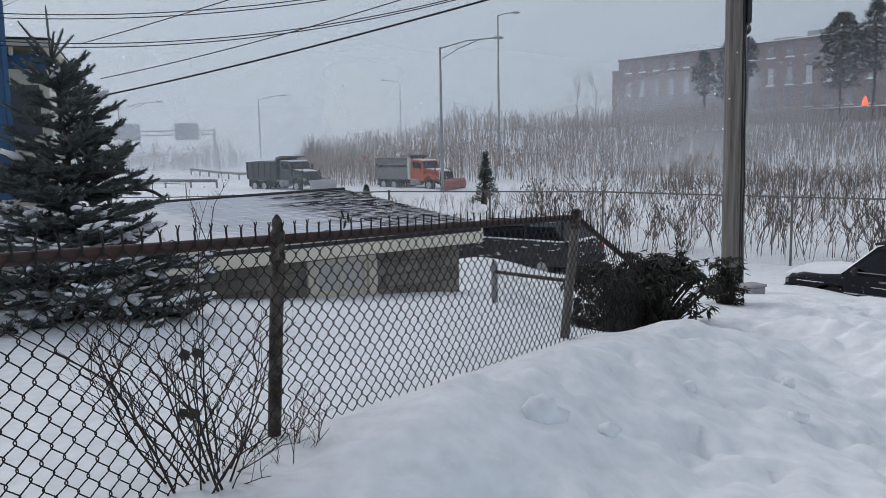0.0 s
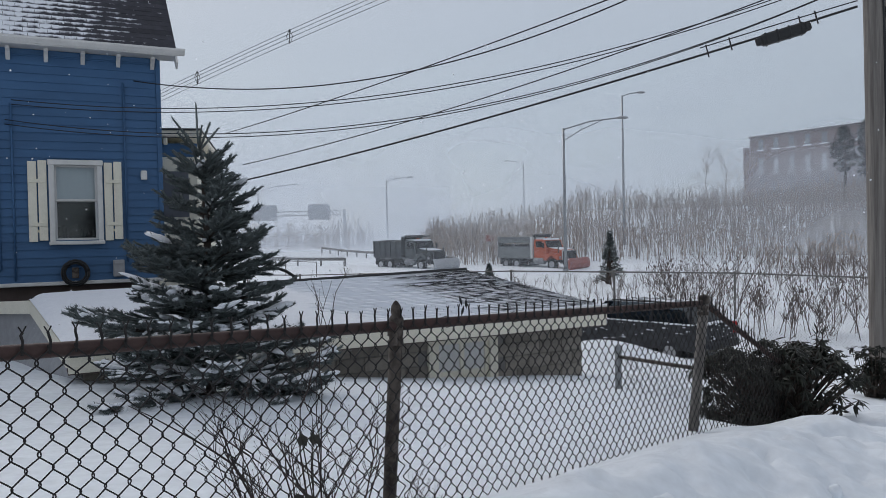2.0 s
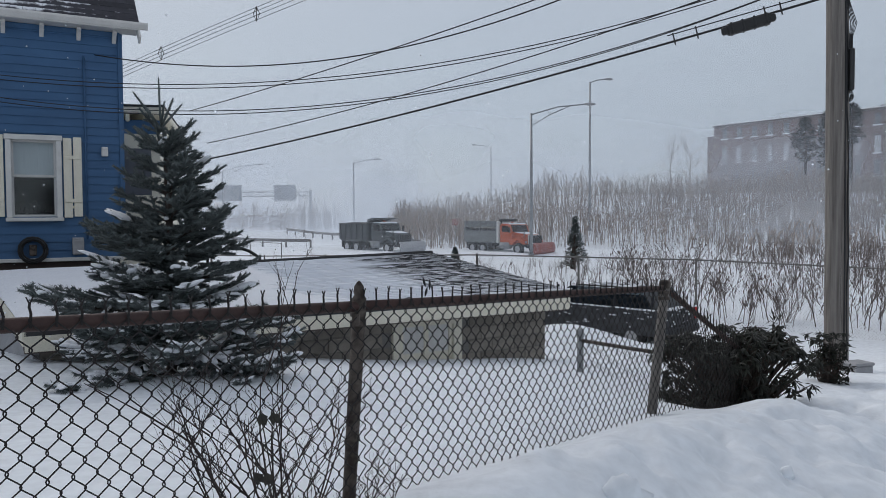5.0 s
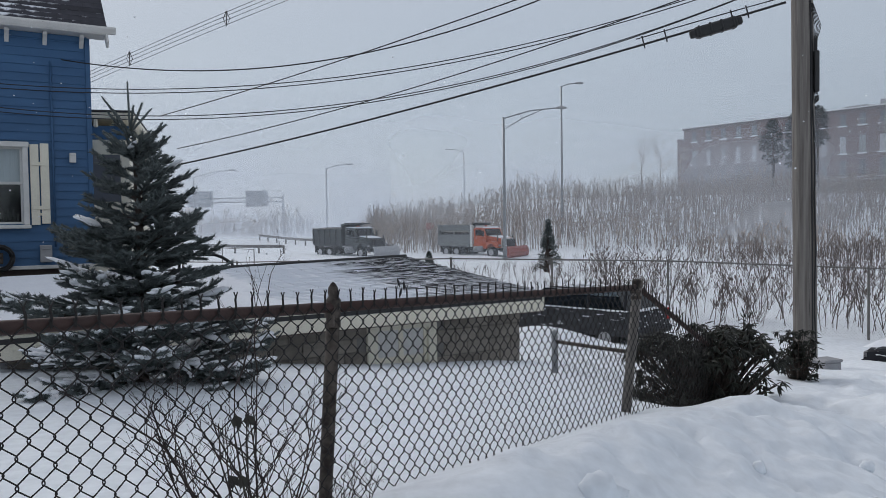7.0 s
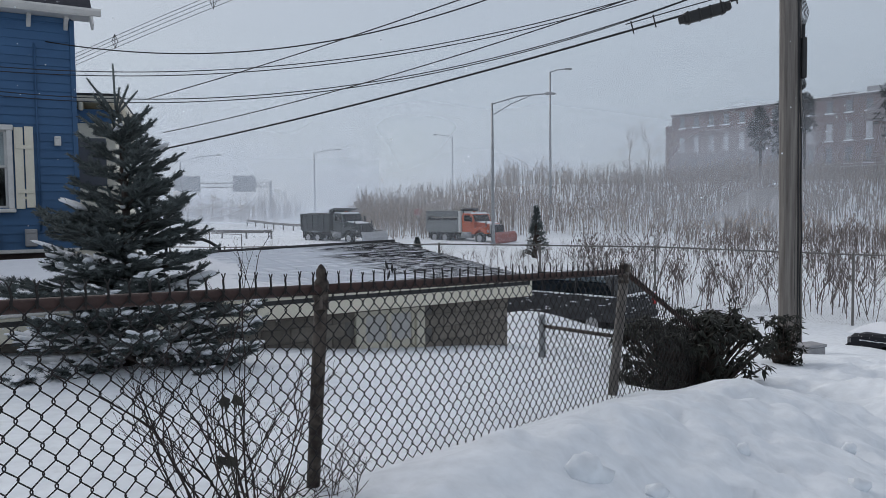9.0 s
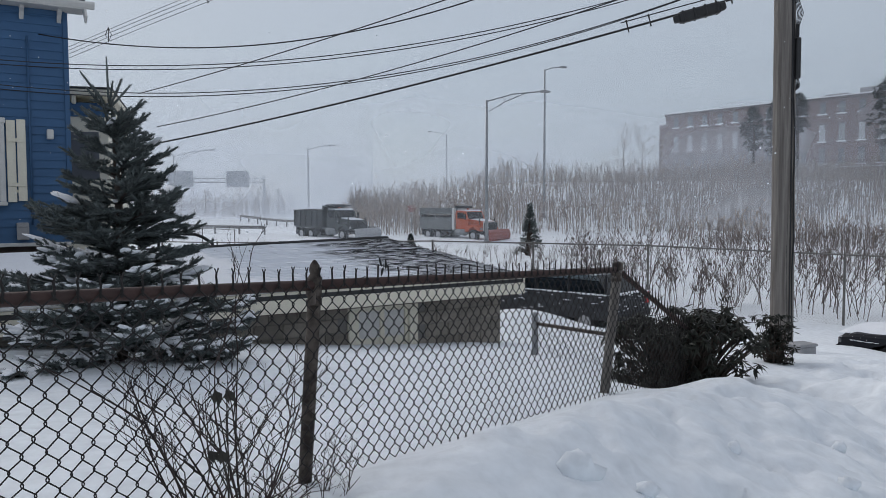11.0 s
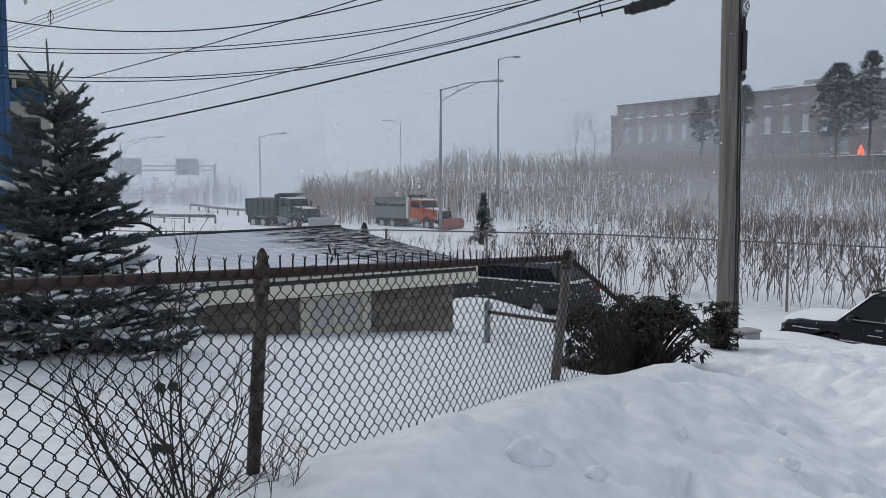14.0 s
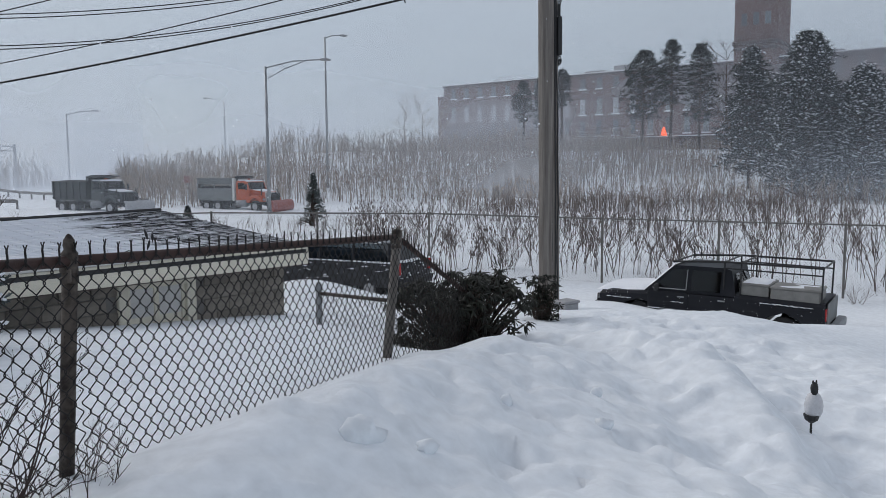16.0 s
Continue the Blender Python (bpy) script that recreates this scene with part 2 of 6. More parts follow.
# ---- geometry helpers ----
class Geo:
    """Collects vertices and faces of one mesh."""

    def __init__(self, m=None):
        self.v, self.f, self.m = [], [], m or Matrix()

    def add(self, verts, faces):
        k = len(self.v)
        self.v += [tuple(self.m @ Vector(p)) for p in verts]
        self.f += [tuple(i + k for i in q) for q in faces]
        return self

    def box(self, c, s, r=None, bev=0.0):
        """A box of size s about c, turned by the matrix r, with its edges cut by bev."""
        h = [x / 2 for x in s]
        bev = min(bev, min(h) * 0.8)
        q = r.to_3x3() if r else Matrix.Identity(3)
        c = Vector(c)
        sg = [(i, j, k) for i in (-1, 1) for j in (-1, 1) for k in (-1, 1)]
        if bev <= 0:
            vs = [c + q @ Vector((a * h[0], b * h[1], d * h[2])) for a, b, d in sg]
            return self.add(vs, [(0, 1, 3, 2), (4, 6, 7, 5), (0, 4, 5, 1), (2, 3, 7, 6), (0, 2, 6, 4), (1, 5, 7, 3)])
        vs, ix = [], {}
        for g in sg:
            for a in range(3):
                p = [g[i] * (h[i] if i == a else h[i] - bev) for i in range(3)]
                ix[g, a] = len(vs)
                vs.append(c + q @ Vector(p))
        fs = []
        for a in range(3):
            b, d = (a + 1) % 3, (a + 2) % 3
            for s1 in (-1, 1):
                ring = []
                for u, w in ((-1, -1), (1, -1), (1, 1), (-1, 1)):
                    g = [0, 0, 0]
                    g[a], g[b], g[d] = s1, u, w
                    ring.append(ix[tuple(g), a])
                fs.append(tuple(ring) if s1 > 0 else tuple(ring[::-1]))
            for u in (-1, 1):
                for w in (-1, 1):
                    g0, g1 = [0, 0, 0], [0, 0, 0]
                    g0[a], g1[a] = -1, 1
                    g0[b] = g1[b] = u
                    g0[d] = g1[d] = w
                    g0, g1 = tuple(g0), tuple(g1)
                    fc = (ix[g0, b], ix[g1, b], ix[g1, d], ix[g0, d])
                    fs.append(fc if u * w > 0 else fc[::-1])
        for g in sg:
            fc = (ix[g, 0], ix[g, 1], ix[g, 2])
            fs.append(fc if g[0] * g[1] * g[2] > 0 else fc[::-1])
        return self.add(vs, fs)

    def tube(self, pts, rad, n=6, caps=True):
        """A round tube through pts; rad is one radius or one for each point."""
        pts = [Vector(p) for p in pts]
        rad = rad if isinstance(rad, (list, tuple)) else [rad] * len(pts)
        vs, fs, u = [], [], None
        for i, p in enumerate(pts):
            d = (pts[min(i + 1, len(pts) - 1)] - pts[max(i - 1, 0)])
            d = d.normalized() if d.length > 1e-9 else Vector((0, 0, 1))
            if u is None:
                u = d.orthogonal().normalized()
            u = (u - d * u.dot(d))
            u = u.normalized() if u.length > 1e-6 else d.orthogonal().normalized()
            w = d.cross(u)
            vs += [p + (u * math.cos(2 * math.pi * k / n) + w * math.sin(2 * math.pi * k / n)) * rad[i] for k in range(n)]
        for i in range(len(pts) - 1):
            for k in range(n):
                a, b = i * n + k, i * n + (k + 1) % n
                fs.append((a, b, b + n, a + n))
        if caps:
            fs += [tuple(range(n))[::-1], tuple(range((len(pts) - 1) * n, len(pts) * n))]
        return self.add(vs, fs)

    def prism(self, poly, y0, y1):
        """A side outline of (x, z) pairs drawn out from y0 to y1."""
        n = len(poly)
        vs = [(x, y0, z) for x, z in poly] + [(x, y1, z) for x, z in poly]
        return self.add(vs, [tuple(range(n)), tuple(range(2 * n - 1, n - 1, -1))] + [(i, i + n, (i + 1) % n + n, (i + 1) % n) for i in range(n)])

    def blob(self, c, s, n=7, m=4, rough=0.0, rnd=random):
        """A lumpy round body."""
        vs = [(c[0], c[1], c[2] - s[2])]
        for j in range(1, m):
            t = math.pi * j / m
            for i in range(n):
                a = 2 * math.pi * i / n
                k = 1 + rough * (rnd.random() - 0.5)
                vs.append((c[0] + s[0] * k * math.sin(t) * math.cos(a), c[1] + s[1] * k * math.sin(t) * math.sin(a), c[2] - s[2] * math.cos(t) * k))
        vs.append((c[0], c[1], c[2] + s[2]))
        fs = [(0, 1 + (i + 1) % n, 1 + i) for i in range(n)]
        for j in range(m - 2):
            for i in range(n):
                a, b = 1 + j * n + i, 1 + j * n + (i + 1) % n
                fs.append((a, b, b + n, a + n))
        k, z = 1 + (m - 2) * n, len(vs) - 1
        fs += [(k + i, k + (i + 1) % n, z) for i in range(n)]
        return self.add(vs, fs)


def part(name, geo, mat, parent=None, label="", smooth=False, kind=""):
    """One mesh object, under a thing or a part."""
    if isinstance(geo, Geo):
        me = bpy.data.meshes.new(name)
        me.from_pydata(geo.v, [], geo.f)
        if smooth:
            me.polygons.foreach_set("use_smooth", [True] * len(me.polygons))
        me.materials.append(mat)
    else:
        me = geo
    ob = new(name, me)
    if parent:
        ob.parent = parent
    return tagged(ob, label, kind=kind)


def thing(name, m, label, category, group="", kind=""):
    ob = new(name)
    ob.empty_display_size = 0.1
    ob.matrix_world = m
    return tagged(ob, label, category, group, kind)


def along(p, q):
    """A pose at p with its x axis level towards q."""
    return pose(p[0], p[1], p[2], 0, 0, math.degrees(math.atan2(q[1] - p[1], q[0] - p[0])))


def smooth_step(a, b, x):
    t = min(max((x - a) / (b - a), 0.0), 1.0)
    return t * t * (3 - 2 * t)


# ---- ground: one sheet of snow to the horizon ----
FALL = ((-4, 0.15), (1.0, 0.30), (3.0, 0.43), (6.5, 0.16), (9.0, -0.10), (12.0, -0.48), (16.0, -1.05), (20.0, -1.45), (30.0, -1.55))


MOUND = ((3.2, 3.6, -0.36), (3.7, 3.95, -0.30), (4.2, 4.25, -0.22), (4.7, 4.45, -0.12), (5.2, 4.60, -0.05), (5.7, 4.76, -0.02), (6.4, 4.64, -0.04), (7.4, 4.5, -0.1))


def mound_z(x, y, z):
    """The heap left by the shovel: a lumpy shoulder with a steep broken flank; rows of y, the brow's x and its height."""
    if not 3.2 < y < 7.4 or not 3.0 < x < 6.5:
        return z
    for (y0, x0, z0), (y1, x1, z1) in zip(MOUND, MOUND[1:]):
        if y0 <= y <= y1:
            k = (y - y0) / (y1 - y0)
            brow, top = x0 + (x1 - x0) * k, z0 + (z1 - z0) * k
    brow += 0.10 * noise.noise((x * 1.1, y * 2.6, 8)) + 0.05 * noise.noise((x * 3, y * 6, 3))
    lump = 0.13 * abs(noise.noise((x * 3.2, y * 3.2, 21))) + 0.04 * noise.noise((x * 7, y * 7, 5)) - 0.03
    target = top + 0.03 - 0.15 * smooth_step(0.05, 0.7, brow - x) + lump - 0.42 * smooth_step(0, 0.55, x - brow)
    w = smooth_step(3.2, 3.9, y) * smooth_step(7.4, 6.5, y) * smooth_step(brow - 1.2, brow - 0.4, x) * smooth_step(brow + 1.3, brow + 0.6, x)
    return z + (target - z) * w


def ground_z(x, y, fine=True):
    g = y + 0.35 * x
    if g <= FALL[0][0]:
        z = FALL[0][1]
    elif g >= FALL[-1][0]:
        z = FALL[-1][1]
    else:
        for (g0, z0), (g1, z1) in zip(FALL, FALL[1:]):
            if g0 <= g <= g1:
                k = (g - g0) / (g1 - g0)
                z = z0 + (z1 - z0) * k
    z = min(z, 1.1)
    # the road's shelf, then the bank that climbs to the mill
    z += 0.25 * smooth_step(30, 60, y) * smooth_step(20, -10, x)
    side = smooth_step(0, 26, x + 0.05 * (y - 70))
    z += side * 6.2 * smooth_step(69, 118, y + 0.32 * max(x - 20, 0))
    z += (1 - side) * 0.9 * smooth_step(75, 120, y)
    z -= 0.30 * smooth_step(7, 10, x) * smooth_step(30, 18, y) + 0.32 * smooth_step(10, 15, x) * smooth_step(24, 14, y)
    if fine and y < 24:
        near = smooth_step(24, 14, y)
        z += near * 0.05 * noise.noise((x * 0.5, y * 0.5, 1.7))
        # shovelled bank on the near side of the fence
        d = (y - 3.21) * 0.672 - (x + 0.20) * 0.741
        bank = smooth_step(0.15, -0.7, d) * smooth_step(11, 8, y) * smooth_step(1.2, 2.4, y) * smooth_step(11, 6.0, x)
        z += bank * (0.06 + 0.08 * noise.noise((x * 0.8, y * 0.8, 0.3)) + 0.045 * noise.noise((x * 2.1, y * 2.1, 5)) + 0.028 * noise.noise((x * 4.6, y * 4.6, 9)) - 0.03 * smooth_step(.2, .4, noise.noise((x * 5.3, y * 5.3, 12))) + 0.06 * abs(noise.noise((x * 2.6, y * 2.6, 7))) + 0.016 * noise.noise((x * 9, y * 9, 4)) - 0.06 * smooth_step(.22, .42, noise.noise((x * 3.1, y * 3.1, 2))))
        z += 0.50 * math.exp(-((x - 3.5) / 1.5) ** 2 - ((y - 17.0) / 1.5) ** 2)
        z += 0.20 * math.exp(-((x - 4.1) / 0.9) ** 2 - ((y - 6.9) / 0.5) ** 2)
        z += 0.07 * math.exp(-((d + 0.4) / 0.3) ** 2) * smooth_step(2.9, 3.4, y) * smooth_step(5.6, 4.8, y)
        z -= 0.36 * smooth_step(-0.45, -1.5, d) * smooth_step(5.6, 2.9, y) * smooth_step(0.4, 1.4, y)
        z += 0.22 * math.exp(-((y - 5.85) / 0.6) ** 2) * smooth_step(2.3, 3.0, x) * smooth_step(4.9, 4.2, x)
        # hollow by the bush and the drift against the pole
        z -= 0.22 * math.exp(-((x - 2.95) / 0.55) ** 2 - ((y - 6.9) / 0.6) ** 2)
        z -= 0.55 * smooth_step(1.8, 5.0, x) * smooth_step(9.5, 5.5, y)
        z = mound_z(x, y, z)
        z -= 0.30 * math.exp(-((x - 13.2) / 1.7) ** 2 - ((y - 12.6) / 1.9) ** 2) - 0.16 * math.exp(-((x - 10.4) / 1.0) ** 2 - ((y - 15.9) / 1.2) ** 2)
    elif fine:
        z += 0.25 * noise.noise((x * 0.06, y * 0.06, 3)) + 0.06 * noise.noise((x * 0.4, y * 0.4, 7))
    return z


def build_ground():
    def steps(a, b, n):
        return [a + (b - a) * i / n for i in range(n)]
    xs = [-2500, -900, -400, -220] + steps(-160, -40, 16) + steps(-40, -8, 20) + steps(-8, -3, 20) + steps(-3, 7, 170) + steps(7, 22, 60) + steps(22, 60, 30) + steps(60, 160, 22) + [160, 220, 400, 900, 2500]
    ys = [-2500, -600, -150, -40, -15] + steps(-6, 1.2, 16) + steps(1.2, 9, 150) + steps(9, 22, 80) + steps(22, 70, 36) + steps(70, 180, 36) + [180, 220, 300, 600, 1200, 4000]
    g = Geo()
    g.v = [(x, y, ground_z(x, y)) for y in ys for x in xs]
    n = len(xs)
    g.f = [(j * n + i, j * n + i + 1, (j + 1) * n + i + 1, (j + 1) * n + i) for j in range(len(ys) - 1) for i in range(n - 1)]
    return part("ground", g, SNOW, smooth=True)


tagged(build_ground(), "deep wind-blown snow over yard, bank and roadside", "snow", kind="structure")


# ---- near chain-link fence ----
def zigzag_mesh(length, height, pitch, rad, sides, tall=1.0):
    """Interwoven zigzag wires in the plane y = 0, from x = 0 to length, hanging from z = 0; pitch is a diamond's width, tall its height by its width."""
    g = Geo()
    count = int(length / (pitch / 2))
    drop = pitch * 0.5 * tall
    steps = int(height / drop)
    for i in range(count):
        x0 = (i + 0.5) * pitch / 2
        pts = []
        for k in range(steps + 1):
            s = 1 if (k + i) % 2 else -1
            wob = 0.0015 * math.sin(i * 2.3 + k * 1.1)
            bx = x0 + s * (pitch / 4 + rad * 0.8) + wob
            if sides > 4:
                turn = 1 if i % 2 else -1
                pts += [(bx, -turn * rad * 0.9, -k * drop + 0.0055), (bx + s * rad * 0.5, 0, -k * drop), (bx, turn * rad * 0.9, -k * drop - 0.0055)]
            else:
                pts.append((bx, rad * 0.9 * (1 if k % 2 else -1), -k * drop))
        g.tube(pts, rad, sides, caps=False)
    return g


def twisted_ends(length, pitch, rad, up):
    """The cut, twisted ends of the wires, standing above the rail."""
    g = Geo()
    for i in range(int(length / pitch)):
        x, j = (i + 1) * pitch, random.uniform(-0.004, 0.004)
        h = up * random.uniform(0.85, 1.1)
        g.tube([(x, 0, -0.02), (x + 0.004, 0.003, h * 0.3), (x - 0.003, -0.003, h * 0.6), (x + j, 0, h * 0.72)], rad * 1.7, 5)
        g.tube([(x + j, 0, h * 0.7), (x + j + 0.011, 0.004, h)], rad, 4)
        g.tube([(x + j, 0, h * 0.7), (x + j - 0.011, -0.004, h)], rad, 4)
    return g


def round_post(g, r, z0, z1, lean=(0, 0)):
    g.tube([(lean[0] * z0, lean[1] * z0, z0), (lean[0] * (z0 + z1) / 2, lean[1] * (z0 + z1) / 2, (z0 + z1) / 2), (lean[0] * z1, lean[1] * z1, z1)], r, 14)


def post_cap(g, r, z):
    """Acorn cap with a collar."""
    prof = [(r * 1.25, z - 0.02), (r * 1.3, z + 0.005), (r * 0.85, z + 0.02), (r * 1.0, z + 0.035), (r * 0.85, z + 0.055), (r * 0.4, z + 0.072), (0.002, z + 0.078)]
    vs, fs, n = [], [], 12
    for a, h in prof:
        vs += [(a * math.cos(2 * math.pi * k / n), a * math.sin(2 * math.pi * k / n), h) for k in range(n)]
    for i in range(len(prof) - 1):
        fs += [(i * n + k, i * n + (k + 1) % n, (i + 1) * n + (k + 1) % n, (i + 1) * n + k) for k in range(n)]
    g.add(vs, fs)


def sloped(p, q):
    """A pose at p with its x axis along the way to q, z as upright as it can be."""
    d = Vector(q) - Vector(p)
    return Matrix.Translation(p) @ d.to_track_quat("X", "Z").to_matrix().to_4x4()


def sheared(g, rise):
    """Lets a level panel follow a sloping rail while its posts stay upright."""
    g.v = [(x, y, z + rise * x) for x, y, z in g.v]
    return g


POST_A, POST_B, POST_C, POST_Z = (-0.19, 3.21, 1.25), (1.83, 5.45, 1.10), (-2.42, 0.76, 1.42), (3.25, 7.10, 0.24)
fence = thing("chain_link_fence", pose(0, 0, 0), "rusty chain-link fence with twisted wire ends, standing in snow", "fence")


def fence_post(p, r, mat, down, label, lean=(0.0, 0.0), cap=True):
    m = pose(p[0] - lean[0] * 1.2, p[1] - lean[1] * 1.2, p[2] - 1.2)
    g = Geo()
    round_post(g, r, 1.2 - down, 1.215, lean)
    ob = part("post", g, mat, fence, label, smooth=True)
    ob.matrix_world = m
    c = Geo(Matrix.Translation((lean[0] * 1.2, lean[1] * 1.2, 0)))
    if cap:
        post_cap(c, r * .82, 1.225)
    else:
        c.tube([(0, 0, 1.2), (0, 0, 1.245), (0, 0, 1.26)], [r * 1.15, r * 1.15, r * 0.5], 12)
    part("post_cap", c, RUST, ob, smooth=True)
    b = Geo(Matrix.Translation((lean[0] * 1.12, lean[1] * 1.12, 0)))
    for z in (1.13, 1.17):
        b.tube([(0, 0, z - 0.011), (0, 0, z + 0.011)], r * 1.18, 14)
    b.box((0, -r * 1.3, 1.15), (0.02, 0.03, 0.05), bev=0.004)
    part("clamp", b, RUST, ob)


fence_post(POST_A, 0.028, RUST, 1.1, "dark rusty steel post with acorn cap", (0.062, 0.0))
fence_post(POST_B, 0.035, WEATHERED, 1.2, "grey weathered terminal post", (0.10, 0.0), cap=False)
fence_post(POST_C, 0.034, RUST, 1.3, "dark rusty steel post with acorn cap")

for p, q, drop, tall in ((POST_C, POST_A, 1.05, 1.16), (POST_A, POST_B, 1.1, 1.09), (POST_B, POST_Z, 1.0, 1.05)):
    flat = math.hypot(q[0] - p[0], q[1] - p[1])
    rise = (q[2] - p[2]) / flat
    m = along(p, q)
    rail = sheared(Geo().tube([(i * flat / 8, 0, 0) for i in range(9)], 0.0215, 10), rise)
    rob = part("top_rail", rail, RAIL, fence, "rust-brown top rail", smooth=True)
    rob.matrix_world = m
    me_ = part("wire_mesh", sheared(zigzag_mesh(flat, drop, 0.072, 0.0025, 5, tall), rise), WIRE, fence, smooth=True)
    me_.matrix_world = m @ Matrix.Translation((0, -0.027, 0.012))
    en = part("twisted_wire_end", sheared(twisted_ends(flat, 0.072, 0.0024, 0.062), rise), WIRE, me_, kind="stuff")
    en.matrix_world = me_.matrix_world
    for i in range(int(flat / 0.5)):
        s = 0.3 + i * 0.5
        tie = Geo()
        tie.tube([(s + 0.002 * k, 0.026 * math.cos(k * 0.8), rise * s + 0.026 * math.sin(k * 0.8)) for k in range(9)], 0.002, 4)
        part("wire_tie", tie, WIRE, rob).matrix_world = m

g = Geo()
for k, (dx, dz) in enumerate(((.0, .0), (.018, .03), (-.006, .045))):
    p = Vector((.09 + dx, 3.52 + dx, 1.27 + dz))
    d = Vector((.25 * (k - 1), .1, -1)).normalized()
    g.tube([p + d * .018, p, p - d * .014, p - d * .03], [.001, .006, .005, .001], 6)
tagged(part("dead_leaf", g, CABLE, smooth=True), "dark curled dead leaf caught on the wire ends", "leaf")

# low fence of the yard beyond
low = thing("low_fence", pose(1.92, 8.5, -0.1), "low steel pipe fence half buried in snow", "fence")
g = Geo()
round_post(g, 0.035, -0.5, 0.40)
post_cap(g, 0.035, 0.40)
part("post", g, STEEL, low, smooth=True)
part("rail", Geo().tube([(0, 0, 0.345), (0.45, -0.65, 0.345), (1.2, -1.7, 0.36)], 0.02, 8), RUST, low, smooth=True)
g = zigzag_mesh(2.0, 0.5, 0.072, 0.0018, 4)
part("wire_mesh", g, WIRE, low).matrix_world = along((1.92, 8.5, 0.24), (3.1, 6.8, 0.24))


# ---- garage ----
GL, GR = (-4.2, 8.07, 0.0), (2.45, 11.5, 0.0)
GLEN = math.hypot(GR[0] - GL[0], GR[1] - GL[1])
gm = along(GL, GR)
garage = thing("garage", gm, "low stone garage with cream fascia and snow-covered roof", "garage")
EAVE, RIDGE, HALF, IN = 0.50, 0.90, 4.18, 0.38


def ridge_z(x):
    """The ridge sags towards the left end."""
    return RIDGE - 0.15 * (1 - x / GLEN)


def left_x(y):
    """The skewed left end of the garage, at y behind the eave."""
    return 0.33 - 0.079 * y if y <= HALF else -0.35 * (y - HALF)


def block_wall(parent, x0, x1, y, z0, z1, thick, skip):
    """Rough blocks in courses over a mortar core, in the plane y; skip: openings (x0, x1, z0, z1)."""
    core = Geo()
    xs = sorted({x0, x1, *[a for o in skip for a in o[:2]]})
    for a, b in zip(xs, xs[1:]):
        hole = [o for o in skip if o[0] <= a and b <= o[1]]
        if hole:
            core.box(((a + b) / 2, y + thick / 2, (z0 + hole[0][2]) / 2), (b - a, thick, hole[0][2] - z0))
        else:
            core.box(((a + b) / 2, y + thick / 2, (z0 + z1) / 2), (b - a, thick, z1 - z0))
    wall = part("wall", core, MORTAR, parent)
    h, w = 0.19, 0.39
    meshes = []
    for k in range(4):
        gg = Geo()
        gg.box((0, 0, 0), (w - 0.012, 0.03, h - 0.012), bev=0.007)
        r = random.Random(k)
        gg.v = [(x + r.uniform(-.004, .004), yy + r.uniform(-.008, .006), z + r.uniform(-.004, .004)) for x, yy, z in gg.v]
        me = bpy.data.meshes.new("block")
        me.from_pydata(gg.v, [], gg.f)
        me.materials.append(STONE)
        meshes.append(me)
    row, z = 0, z1 - h / 2
    while z > z0:
        x = x0 + w / 2 - (w / 2 if row % 2 else 0)
        while x < x1 + w / 2:
            a, b = max(x - w / 2, x0), min(x + w / 2, x1)
            if b - a > 0.06 and not any(o[0] - 0.02 < (a + b) / 2 < o[1] + 0.02 and z > o[2] for o in skip):
                ob = part("block", random.choice(meshes), None, wall)
                ob.location, ob.scale = ((a + b) / 2, y - 0.008, z), ((b - a) / w, 1, 1)
            x += w
        z -= h
        row += 1
    return wall


DOOR = (4.72, 5.79)
block_wall(garage, IN + .1, GLEN - .19, IN, -0.95, EAVE - 0.27, 0.25, [(DOOR[0], DOOR[1], -1.6, 0)])
g = Geo()
g.box((GLEN - .19 - 0.127, HALF, -0.6), (0.25, 2 * HALF - 2 * IN - 0.5, 1.7))
g.box((GLEN / 2, 2 * HALF - IN - 0.12, -0.6), (GLEN - 2 * IN, 0.25, 1.7))
part("wall", g, STONE, garage, "grey side and back wall")
# gable end that shows past the spruce
g = Geo()
g.add([(left_x(y) + .12 + dx, y, z) for dx in (0, .2) for y, z in ((IN, -1.4), (2 * HALF - IN, -1.4), (2 * HALF - IN, EAVE - .1), (HALF, ridge_z(0) - .12), (IN, EAVE - .1))],
      [(0, 1, 2, 3, 4), (9, 8, 7, 6, 5), (0, 5, 6, 1), (1, 6, 7, 2), (2, 7, 8, 3), (3, 8, 9, 4), (4, 9, 5, 0)])
part("gable_wall", g, GREYBOX, garage, "pale grey gable wall")
# door leaf with three glazed panels between cream jambs
for x in (DOOR[0] + 0.06, DOOR[1] - 0.06):
    part("jamb", Geo().box((x, IN + 0.02, -0.35), (0.14, 0.16, 1.25), bev=0.01), CREAM, garage)
part("lintel", Geo().box(((DOOR[0] + DOOR[1]) / 2, IN + 0.02, EAVE - 0.33), (DOOR[1] - DOOR[0], 0.15, 0.12), bev=0.01), CREAM, garage)
leaf = part("door", Geo().box(((DOOR[0] + DOOR[1]) / 2, IN + 0.06, -0.65), (DOOR[1] - DOOR[0] - .2, 0.05, 1.0)), CREAM, garage, "cream garage door with glazed panels")
dw = (DOOR[1] - DOOR[0] - 0.28) / 2
for i in range(2):
    x = DOOR[0] + 0.14 + dw * (i + 0.5)
    part("pane", Geo().box((x, IN + 0.028, -0.08), (dw - 0.07, 0.012, 0.38), bev=0.003), OFFWHITE, leaf, "frosted grey pane")
